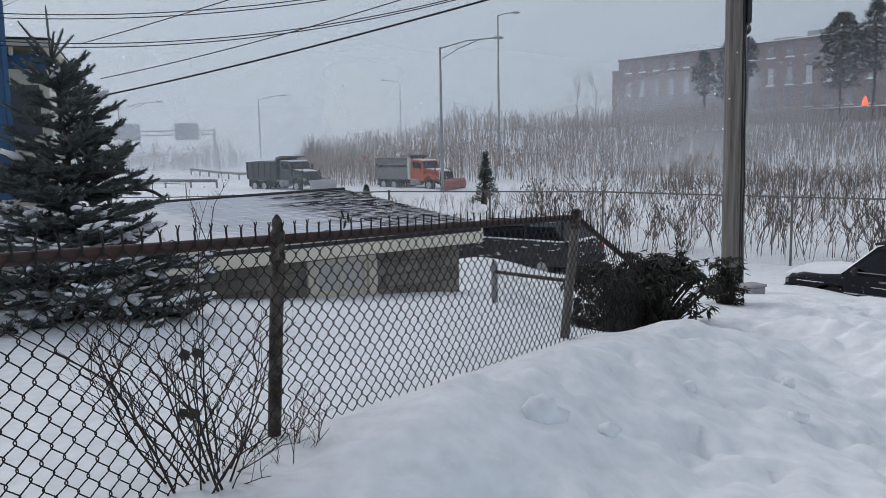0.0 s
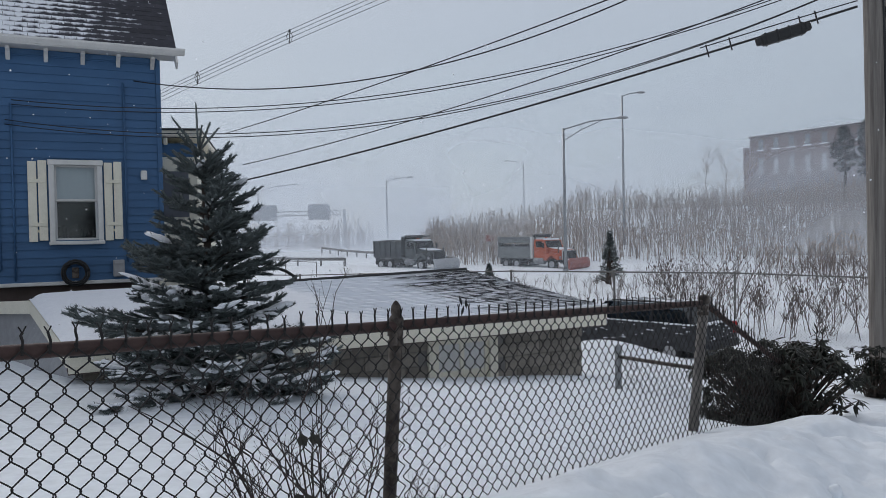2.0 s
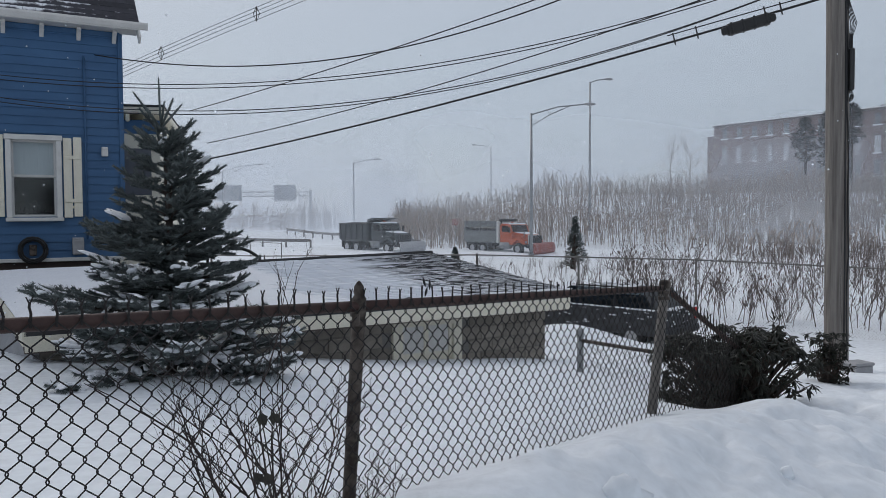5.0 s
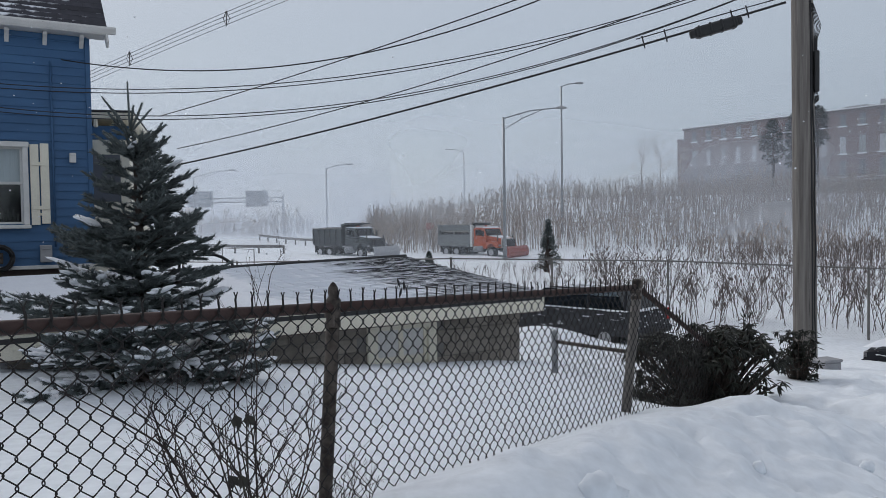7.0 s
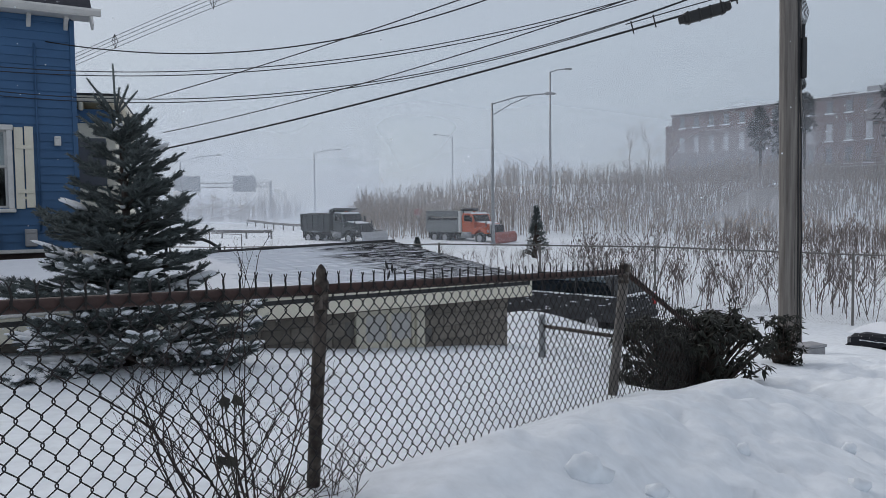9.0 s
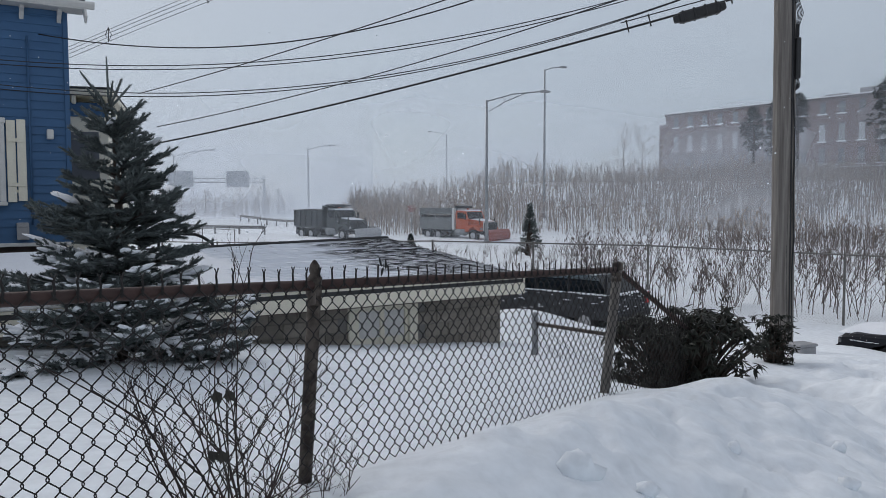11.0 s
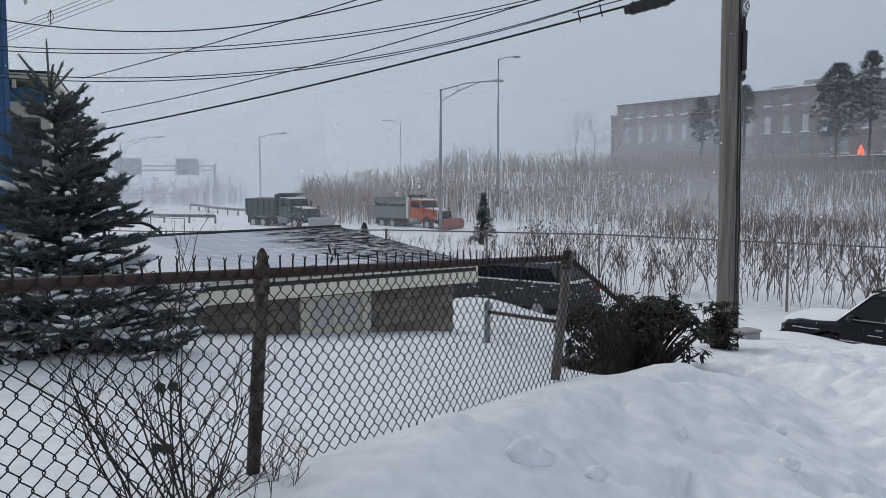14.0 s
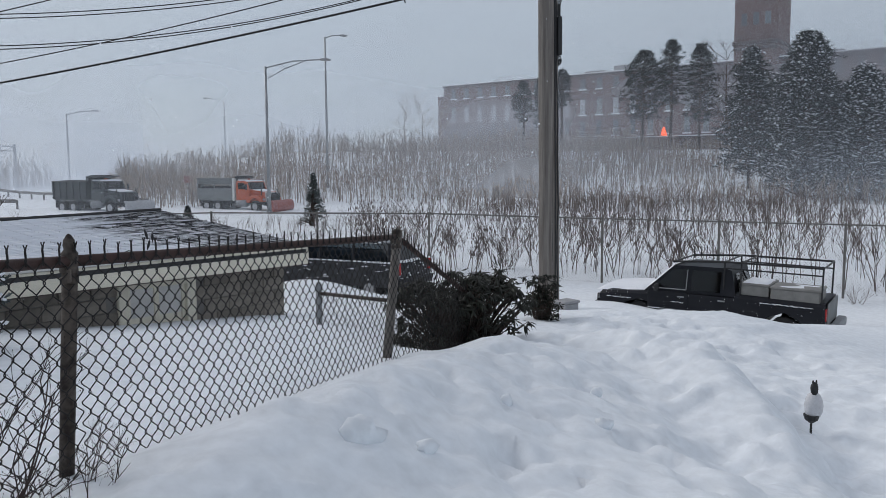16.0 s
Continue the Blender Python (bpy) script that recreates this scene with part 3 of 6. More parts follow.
for i in range(3):
    part("stile", Geo().box((DOOR[0] + 0.14 + dw * i, IN + 0.03, -0.1), (0.07, 0.06, 0.5), bev=0.008), CREAM, leaf)
# fascia boards, soffit, gutter edge
for i in range(3):
    a, b = 0.33 + (GLEN - 0.33) * i / 3, 0.33 + (GLEN - 0.33) * (i + 1) / 3
    part("fascia_board", Geo().box(((a + b) / 2, 0.02, EAVE - 0.14), (b - a - 0.004, 0.035, 0.26), bev=0.006), CREAM, garage)
part("drip_edge", Geo().box((GLEN / 2 + .16, -0.012, EAVE + 0.012), (GLEN - .33, 0.06, 0.03), bev=0.008), OFFWHITE, garage)
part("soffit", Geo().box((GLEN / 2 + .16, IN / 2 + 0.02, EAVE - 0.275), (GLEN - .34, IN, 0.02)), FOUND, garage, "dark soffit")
for x in (0.02, GLEN - 0.02):
    rk = Geo()
    for s in (0, 1):
        y0, y1 = (0, HALF) if not s else (2 * HALF, HALF)
        xe, xr = (left_x(y0), left_x(y1)) if x < 1 else (x, x)
        rk.add([(xe - .02, y0, EAVE - .2), (xe + .02, y0, EAVE - .2), (xr + .02, y1, ridge_z(xr) - .2), (xr - .02, y1, ridge_z(xr) - .2), (xe - .02, y0, EAVE), (xe + .02, y0, EAVE), (xr + .02, y1, ridge_z(xr)), (xr - .02, y1, ridge_z(xr))],
               [(0, 1, 2, 3), (7, 6, 5, 4), (0, 4, 5, 1), (1, 5, 6, 2), (2, 6, 7, 3), (3, 7, 4, 0)])
    part("rake_board", rk, CREAM, garage)
slope = math.atan2(RIDGE - EAVE, HALF)

deck = Geo()
for s in (0, 1):
    y0 = 0 if not s else 2 * HALF
    deck.add([(left_x(y0), y0, EAVE - .045), (GLEN, y0, EAVE - .045), (GLEN, HALF, ridge_z(GLEN) - .045), (left_x(HALF), HALF, ridge_z(0) - .045), (left_x(y0), y0, EAVE - .10), (GLEN, y0, EAVE - .10), (GLEN, HALF, ridge_z(GLEN) - .10), (left_x(HALF), HALF, ridge_z(0) - .10)],
             [(0, 1, 2, 3), (7, 6, 5, 4), (0, 4, 5, 1), (1, 5, 6, 2), (2, 6, 7, 3), (3, 7, 4, 0)])
roof = part("roof", deck, ROOF_FELT, garage, "dark shingle roof, snow lodged in its courses")
run = HALF / math.cos(slope)
courses = 36
for i in range(courses):
    s0 = run * i / courses
    gg = Geo()
    n = 30
    for k in range(n):
        xl = left_x(s0)
        xa, xb = xl + (GLEN - xl) * k / n, xl + (GLEN - xl) * (k + 1) / n - 0.004
        lift = random.uniform(0.018, 0.03)
        c, w = math.cos(slope), run / courses + 0.02
        ya, yb = s0 * c, (s0 + w) * c
        (z0, z1), (z2, z3) = ([EAVE + (ridge_z(xx) - EAVE) * yy / HALF for xx in (xa, xb)] for yy in (ya, yb))
        gg.add([(xa, ya, z0 + lift), (xb, ya, z1 + lift), (xb, yb, z3 + .004), (xa, yb, z2 + .004), (xa, ya, z0), (xb, ya, z1)], [(0, 1, 2, 3), (4, 5, 1, 0)])
    part("shingle_course", gg, SHINGLE, roof)
gg = Geo().tube([(0, HALF, ridge_z(0) + .02), (GLEN, HALF, ridge_z(GLEN) + .02)], 0.035, 6)
part("ridge_cap", gg, ROOF_FELT, roof)


def roof_snow():
    """Drift on the sheltered part of the roof, thinning to nothing where the wind swept it."""
    g, nx, ny = Geo(), 60, 26
    def h(u, v):
        x = u * 3.9
        edge = 1 - smooth_step(0.45, 0.98, u + 0.16 * noise.noise((v * 4, u * 5, 2)) + 0.10 * (v - .5))
        return -0.02 + edge * (0.085 + 0.02 * noise.noise((x, v * 3, 4))) * (0.35 + 0.65 * smooth_step(0, .12, v)) * smooth_step(-.01, .05, u)
    for j in range(ny + 1):
        for i in range(nx + 1):
            u, v = i / nx, j / ny
            y = -0.02 + v * (HALF + .05)
            z = EAVE + (ridge_z(left_x(y) + u * 3.9) - EAVE) * min(y / HALF, 1) + 0.03
            g.v.append((left_x(y) - .02 + u * 3.9, y, z + h(u, v)))
    n = nx + 1
    g.f = [(j * n + i, j * n + i + 1, (j + 1) * n + i + 1, (j + 1) * n + i) for j in range(ny) for i in range(nx)]
    ob = part("roof_snow", g, SNOW_CAP, smooth=True)
    ob.matrix_world = gm
    tagged(ob, "smooth drift of snow on the garage roof", "snow", kind="stuff")
    e = Geo()
    for i in range(60):
        x = .33 + i * (GLEN - .33) / 60
        if noise.noise((x * .8, 3, 1)) > -0.25:
            e.box((x + GLEN / 120, -0.005, EAVE + 0.034), (GLEN / 60 + .02, 0.05, 0.018 + 0.012 * noise.noise((x * 2, 1, 1))), bev=0.006)
    ob = part("eave_snow", e, SNOW_CAP)
    ob.matrix_world = gm
    tagged(ob, "thin line of snow along the garage eave", "snow", kind="stuff")


roof_snow()
pipe = Geo().tube([(-3.75, 15.1, 0.6), (-3.7, 15.0, 0.98), (-3.36, 15.0, 1.03), (-3.05, 14.99, 1.02), (-2.92, 14.99, 0.97), (-2.74, 14.99, 0.85), (-2.7, 14.99, 0.6)], 0.03, 8)
tagged(part("vent_pipe", pipe, BLACK, smooth=True), "dark bent pipe behind the garage ridge", "pipe")


# ---- blue house ----
HA, HB = (-8.0, 14.3, -0.09), (-5.46, 15.575, -0.09)
hm = along(HA, HB)
HC = math.hypot(HB[0] - HA[0], HB[1] - HA[1])
house = thing("blue_house", hm, "blue clapboard house with cream trim and snowy shingle roof", "house")
X0, Z0, Z1 = -5.0, 0.95, 5.24
WX0, WX1, WZ0, WZ1 = 0.955, 1.69, 1.735, 3.145
core = Geo()
core.box(((X0 + WX0) / 2, 0.12, (Z0 + Z1) / 2), (WX0 - X0, 0.2, Z1 - Z0))
core.box(((WX1 + HC) / 2, 0.12, (Z0 + Z1) / 2), (HC - WX1, 0.2, Z1 - Z0))
core.box(((WX0 + WX1) / 2, 0.12, (Z0 + WZ0) / 2), (WX1 - WX0, 0.2, WZ0 - Z0))
core.box(((WX0 + WX1) / 2, 0.12, (WZ1 + Z1) / 2), (WX1 - WX0, 0.2, Z1 - WZ1))
core.box((HC - 0.1, 4.2, (Z0 + Z1) / 2), (0.2, 8, Z1 - Z0))
core.box(((X0 + HC) / 2, 8.2, (Z0 + Z1) / 2), (HC - X0, 0.2, Z1 - Z0))
core.box((X0, 4.2, (Z0 + Z1) / 2), (0.2, 8, Z1 - Z0))
wall = part("wall", core, BLUE, house, "blue painted wooden wall")
step = 0.155
for i in range(int((Z1 - Z0) / step) + 1):
    z = Z0 + i * step
    zt = min(z + step, Z1)
    spans = [(X0, HC + .02)] if zt <= WZ0 or z >= WZ1 else [(X0, WX0), (WX1, HC + .02)]
    for a, b in spans:
        bd = Geo().add([(a, 0.015, z), (b, 0.015, z), (b, -0.012, z), (a, -0.012, z), (a, 0.015, zt), (b, 0.015, zt), (b, 0.006, zt), (a, 0.006, zt)],
                       [(3, 2, 1, 0), (2, 3, 7, 6), (4, 5, 6, 7), (1, 2, 6, 5), (0, 4, 7, 3), (0, 1, 5, 4)])
        part("clapboard", bd, BLUE, wall)
part("corner_board", Geo().box((HC + 0.0, -0.01, (Z0 + Z1) / 2), (0.09, 0.05, Z1 - Z0), bev=0.008), BLUE, house)
part("foundation", Geo().box(((X0 + HC) / 2, 4.2, (Z0 - 1.0) / 2 - 0.0), (HC - X0 - .1, 8, Z0 + 1.0)), FOUND, house, "dark brick foundation")
part("sill_board", Geo().box(((X0 + HC) / 2, -0.02, Z0 - 0.02), (HC - X0, 0.06, 0.07), bev=0.01), OFFWHITE, house)
part("frieze_board", Geo().box(((X0 + HC) / 2, -0.015, Z1 - 0.03), (HC - X0, 0.03, 0.1), bev=0.005), BLUE, house)
part("soffit", Geo().box(((X0 + HC) / 2 + .15, -0.13, Z1 + 0.05), (HC - X0 + .36, 0.5, 0.05), bev=0.01), OFFWHITE, house)
gut = Geo().prism([(-0.40, Z1 + .05), (-0.33, Z1 + .05), (-0.31, Z1 + .17), (-0.43, Z1 + .17), (-0.44, Z1 + .13)], 0, HC - X0 + .46)
gut.v = [(X0 + y, x, z) for x, y, z in gut.v]
part("gutter", gut, OFFWHITE, house, "white gutter")
for i in range(9):
    x = HC - 0.1 - i * 0.62
    br = Geo().prism([(0, Z1 + .02), (-0.2, Z1 + .02), (-0.2, Z1 - .03), (-0.12, Z1 - .07), (-0.06, Z1 - .14), (0, Z1 - .2)], x - 0.035, x + 0.035)
    br.v = [(y, xx, z) for xx, y, z in br.v]
    part("bracket", br, OFFWHITE, house, "white eave bracket")
rise, back = 4.6, 3.9
rf = Geo().add([(X0, -.42, Z1 + .13), (HC + .3, -.42, Z1 + .13), (HC + .3, back, Z1 + .13 + rise), (X0, back, Z1 + .13 + rise), (HC + .3, 2 * back + .42, Z1 + .13), (X0, 2 * back + .42, Z1 + .13)] +
               [(X0, -.38, Z1 + .05), (HC + .3, -.38, Z1 + .05), (HC + .3, back, Z1 + .02 + rise), (X0, back, Z1 + .02 + rise), (HC + .3, 2 * back + .38, Z1 + .05), (X0, 2 * back + .38, Z1 + .05)],
               [(0, 1, 2, 3), (3, 2, 4, 5), (6, 9, 8, 7), (9, 11, 10, 8), (0, 6, 7, 1), (1, 7, 8, 2), (2, 8, 10, 4), (5, 4, 10, 11), (0, 3, 9, 6), (3, 5, 11, 9)])
roof = part("roof", rf, ROOF_FELT, house, "dark shingle roof dusted with snow")
rows = 40
for i in range(rows):
    t0, t1 = i / rows, (i + 1.15) / rows
    gg = Geo()
    x = X0 + (0.12 if i % 2 else 0)
    ya, za, yb, zb = -.43 + (back + .43) * t0, Z1 + .13 + rise * t0, -.43 + (back + .43) * t1, Z1 + .13 + rise * t1
    while x < HC + .3:
        xb = min(x + 0.2, HC + .31)
        o = random.uniform(.006, .014)
        gg.add([(x, ya - o * .7, za + o * .6), (xb - .006, ya - o * .7, za + o * .6), (xb - .006, yb - .004, zb + .003), (x, yb - .004, zb + .003), (x, ya, za), (xb - .006, ya, za)], [(0, 1, 2, 3), (4, 5, 1, 0)])
        x = xb
    part("shingle_course", gg, HOUSE_SHINGLE, roof)
gb = Geo().add([(HC, 0.05, Z1), (HC, 2 * back - .05, Z1), (HC, back, Z1 + rise), (HC - .15, 0.05, Z1), (HC - .15, 2 * back - .05, Z1), (HC - .15, back, Z1 + rise)], [(0, 1, 2), (5, 4, 3), (0, 2, 5, 3), (1, 4, 5, 2), (0, 3, 4, 1)])
part("gable_wall", gb, BLUE, house)
part("rake_board", Geo().box((0, 0, 0), (0.04, math.hypot(back, rise) + .5, 0.16), bev=.008), OFFWHITE, house).matrix_world = hm @ Matrix.Translation((HC + .3, back / 2 - .2, Z1 + rise / 2 - .1)) @ Matrix.Rotation(math.atan2(rise, back + .42), 4, "X")

# window: outer casing, two sashes, curtain, shutters
win = part("window", Geo().box(((WX0 + WX1) / 2, -0.045, WZ1 + .045), (WX1 - WX0 + .22, 0.09, 0.1), bev=.012), OFFWHITE, house, "white double-hung window with a half-drawn blind")
part("window_sill", Geo().box(((WX0 + WX1) / 2, -0.06, WZ0 - .05), (WX1 - WX0 + .22, 0.14, 0.07), bev=.012), OFFWHITE, win)
for x in (WX0 - .045, WX1 + .045):
    part("window_frame", Geo().box((x, -0.035, (WZ0 + WZ1) / 2), (0.095, 0.07, WZ1 - WZ0 + .03), bev=.01), OFFWHITE, win)
zm = (WZ0 + WZ1) / 2 + .03
for z0, z1, y in ((zm, WZ1, 0.03), (WZ0, zm + .03, 0.06)):
    sash = Geo()
    sash.box(((WX0 + WX1) / 2, y, z1 - .02), (WX1 - WX0, 0.03, 0.04), bev=.005)
    sash.box(((WX0 + WX1) / 2, y, z0 + .02), (WX1 - WX0, 0.03, 0.04), bev=.005)
    sash.box((WX0 + .02, y, (z0 + z1) / 2), (0.04, 0.03, z1 - z0 - .08))
    sash.box((WX1 - .02, y, (z0 + z1) / 2), (0.04, 0.03, z1 - z0 - .08))
    so = part("sash", sash, OFFWHITE, win)
    pn = part("pane", Geo().box(((WX0 + WX1) / 2, y, (z0 + z1) / 2), (WX1 - WX0 - .08, 0.006, z1 - z0 - .08)), GLASS, so)
    pn.visible_shadow = False
part("blind", Geo().box(((WX0 + WX1) / 2, 0.10, (zm + WZ1) / 2), (WX1 - WX0 - .02, 0.01, WZ1 - zm)), CURTAIN, win, "pale roller blind")
room = Geo().box(((WX0 + WX1) / 2, 0.75, (WZ0 + WZ1) / 2), (WX1 - WX0 + .4, 0.02, WZ1 - WZ0 + .3))
part("dark_room_wall", room, DARK_ROOM, win)
lace = Geo()
for i in range(9):
    x = WX0 + .08 + i * (WX1 - WX0 - .16) / 8
    lace.blob((x, 0.16, WZ0 + .16 + .05 * math.sin(i * 2.1)), (.05, .03, .10), rough=.5)
part("potted_plants", lace, BLACK, win, "dark plants on the inner sill")
for x0 in (WX0 - .44, WX1 + .12):
    sh = part("shutter", Geo().box((x0 + .16, -0.018, WZ0 + .18), (0.30, 0.02, 0.05)), CREAM, win, "cream board shutter")
    for k in range(2):
        part("board", Geo().box((x0 + .075 + k * .17, -0.03, (WZ0 + WZ1) / 2 + .02 + .02 * k), (0.145, 0.025, WZ1 - WZ0 + .08), bev=.006), CREAM, sh)
    for z in (WZ0 + .3, WZ1 - .3):
        part("batten", Geo().box((x0 + .16, -0.05, z), (0.28, 0.018, 0.07), bev=.004), CREAM, sh)
# things fixed to the wall
def wall_box(name, x, z, w, h, mat, label, cat):
    t = Geo()
    t.box((0, -.05, 0), (w, .1, h), bev=.012)
    t.box((0, -.105, h * .3), (w * .8, .012, h * .12), bev=.004)
    ob = part(name, t, mat)
    ob.matrix_world = hm @ Matrix.Translation((x, -.012, z))
    tagged(ob, label, cat)


wall_box("meter_box", 2.03, 1.18, 0.2, 0.32, GREYBOX, "small grey meter box on the blue wall", "meter")
wall_box("outlet_plate", 2.53, 2.97, 0.11, 0.18, OFFWHITE, "small white plate on the blue wall", "outlet")
for x, z0, z1 in ((0.28, 1.0, 4.25), (2.2, 1.3, 4.75), (0.05, 1.2, 3.9)):
    cd = part("conduit", Geo().tube([(x, -.03, z0), (x, -.03, z1)], .018, 8), BLUE, smooth=True)
    cd.matrix_world = hm
    tagged(cd, "vertical conduit painted blue on the house wall", "conduit")
reel = thing("hose_reel", hm @ Matrix.Translation((1.27, -.12, 1.12)), "coiled dark garden hose hung on the house wall", "hose")
for k in range(5):
    r = .24 - .03 * (k % 3)
    part("coil", Geo().tube([(r * math.cos(a * .4), -.02 * k + .06, r * math.sin(a * .4)) for a in range(17)], .017, 6), BLACK, reel, smooth=True)
part("holder", Geo().box((0, .06, 0), (.12, .1, .2), bev=.01), RUST, reel)
# neighbouring house behind
nb = thing("neighbouring_house", along((-8.6, 22.2, 0), (-6.6, 22.6, 0)), "cream and blue neighbouring house with a flat cornice", "house")
part("wall", Geo().box((0.0, 3, 1.8), (3.6, 6, 5.0), bev=.02), CREAM, nb)
part("cornice", Geo().box((0.0, 2.9, 4.6), (3.9, 6.4, .16), bev=.03), CREAM, nb)
part("roof", Geo().box((0.0, 2.9, 4.71), (3.9, 6.4, .06), bev=.01), ROOF_FELT, nb)
part("band", Geo().box((0, -.02, 4.15), (3.6, .05, .38), bev=.01), BLUE, nb, "blue band below the cornice")
for k in range(6):
    part("bracket", Geo().box((-1.6 + k * .64, -.1, 4.4), (.1, .2, .22), bev=.02), CREAM, nb)
for k in range(3):
    part("window", Geo().box((-1.2 + k * 1.2, -.02, 2.9), (.7, .06, 1.3), bev=.01), FAR_GLASS, nb)


# ---- spruce ----
def spruce(base, height, radius, seed):
    """Whorls of plate-like branches with stout upturned shoots, gaps between the tiers, snow on the lower plates."""
    rnd = random.Random(seed)
    tree = thing("spruce_tree", pose(*base), "young blue-green spruce with snow on its lower branches", "tree")
    trunk = Geo().tube([(0, 0, -.3), (.02, 0, height * .4), (-.02, .02, height * .8), (-.06, .025, height * .87)], [.055, .042, .02, .010], 8)
    part("trunk", trunk, BARK, tree, smooth=True)
    foliage, wood, snow = Geo(), Geo(), Geo()
    up = Vector((0, 0, 1))

    def shoot(p, d, l, r=.027, core=.011):
        """A twig clothed all round in short stiff needles."""
        q = p + d * l
        foliage.tube([p, p.lerp(q, .7), q], [core, core, core * .5], 5)
        u = d.orthogonal().normalized()
        w = d.cross(u)
        for k in range(max(int(l / .0021), 10)):
            f = rnd.random()
            a = rnd.uniform(0, 6.283)
            o = u * math.cos(a) + w * math.sin(a)
            c = p + d * (l * f) + o * core * .6
            tip = c + (o + d * .9) * r * rnd.uniform(.6, 1.0)
            e = d.cross(o) * .0032
            foliage.v += [tuple(c - e), tuple(c + e), tuple(tip)]
            i = len(foliage.v)
            foliage.f.append((i - 3, i - 2, i - 1))
        return q

    def pad(c, d, l, w, h):
        """A cushion of snow lying along d."""
        k = len(snow.v)
        snow.blob((0, 0, 0), (l, w, h), 9, 6, .45, rnd)
        a = math.atan2(d.y, d.x)
        ca, sa = math.cos(a), math.sin(a)
        snow.v[k:] = [(c.x + x * ca - y * sa, c.y + x * sa + y * ca, c.z + z + x * d.z * .9) for x, y, z in snow.v[k:]]

    def branch(z, a, L, rise, k, snowy):
        d = Vector((math.cos(a), math.sin(a), rise)).normalized()
        p = Vector((0, 0, z))
        nseg = max(int(L / .085), 3)
        pts = [p]
        for j in range(nseg):
            d = (d + up * (.05 if j > nseg * .45 else -.012)).normalized()
            p = p + d * (L / nseg)
            pts.append(p)
        wood.tube(pts, [.016 * (1 - .8 * j / nseg) * (.4 + L) for j in range(nseg + 1)], 5)
        for j in range(1, nseg + 1):
            f = j / nseg
            d = (pts[j] - pts[j - 1]).normalized()
            side = d.cross(up).normalized()
            sl = min(L * .52 * (1.12 - f) + .075, .36) * (.55 + .45 * min(f * 3, 1))
            for sg in (-1, 1):
                if rnd.random() < .08:
                    continue
                dd = (d * .85 + side * sg * rnd.uniform(.5, .9) + up * rnd.uniform(-.25, .38)).normalized()
                l = sl * rnd.uniform(.75, 1.15)
                e = shoot(pts[j] - d * rnd.uniform(0, .05), dd, l)
                if l > .13:
                    for t_ in (.55,):
                        for s2 in (-1, 1):
                            d2 = (dd * .85 + dd.cross(up) * s2 * rnd.uniform(.45, .75) + up * rnd.uniform(-.2, .15)).normalized()
                            shoot(pts[j].lerp(e, t_), d2, l * rnd.uniform(.28, .5))
                if rnd.random() < snowy:
                    for f_ in (.2, .45, .7, .9):
                        pad(pts[j].lerp(e, f_) + up * .022, dd, rnd.uniform(.02, .045), rnd.uniform(.012, .024), rnd.uniform(.008, .015))
                if rnd.random() < snowy:
                    pad(pts[j].lerp(e, rnd.uniform(.3, .7)) + up * .024, dd, rnd.uniform(.05, .13), rnd.uniform(.03, .06), rnd.uniform(.012, .026))
            shoot(pts[j - 1], d, L / nseg + .03)
            if rnd.random() < .6:
                shoot(pts[j], (d * .8 + up * rnd.uniform(.3, .8) + side * rnd.uniform(-.3, .3)).normalized(), rnd.uniform(.06, .11))
            if rnd.random() < snowy * .9:
                pad(pts[j] + up * .03, d, rnd.uniform(.06, .15), rnd.uniform(.04, .09), rnd.uniform(.016, .034))
        shoot(pts[-1], (d + up * .12).normalized(), rnd.uniform(.09, .16))

    z = .05
    while z < height * .75:
        k = z / height
        reach = radius * (1 - k / .95) ** .95 + .08
        n = 8 if k < .3 else 7 if k < .5 else 5
        turn = rnd.uniform(0, 6.28)
        for i in range(n):
            a = turn + 6.283 * i / n + rnd.uniform(-.3, .3)
            L = reach * rnd.uniform(.62, 1.14)
            if rnd.random() < .16:
                L *= 1.2
            rise = -.02 + .80 * k ** 1.1 + rnd.uniform(-.12, .12)
            branch(z + rnd.uniform(-.035, .035), a, L, rise, k, max(.74 - 1.8 * k, .012))
        for i in range(5 if k < .45 else 2):
            a = rnd.uniform(0, 6.283)
            branch(z + rnd.uniform(.05, .19), a, reach * rnd.uniform(.35, .72), .12 + .7 * k + rnd.uniform(-.1, .2), k, max(.6 - 1.6 * k, .01))
        z += (.235 - .07 * k) * rnd.uniform(.92, 1.08)
    # leader with the ring of upswept shoots below it
    top = Vector((-.06, .025, height * .855))
    shoot(top, Vector((-.03, 0, 1)).normalized(), height * .145, .014, .010)
    for i in range(5):
        a = i * 1.26 + .15
        shoot(top - up * .05, Vector((math.cos(a) * .72, math.sin(a) * .72, .85)).normalized(), .30 + .10 * (i % 2), .017)
    for i in range(6):
        a = i * 1.05 + .6
        q = shoot(top - up * .22, Vector((math.cos(a) * .8, math.sin(a) * .8, .6)).normalized(), .30, .02)
    part("branchwork", wood, BARK, tree, kind="stuff")
    part("foliage", foliage, NEEDLE, tree, kind="stuff")
    part("branch_snow", snow, SNOW_CAP, tree, "clumps of snow", smooth=True, kind="stuff")


spruce((-2.20, 7.45, 0.03), 2.88, 1.25, 4)


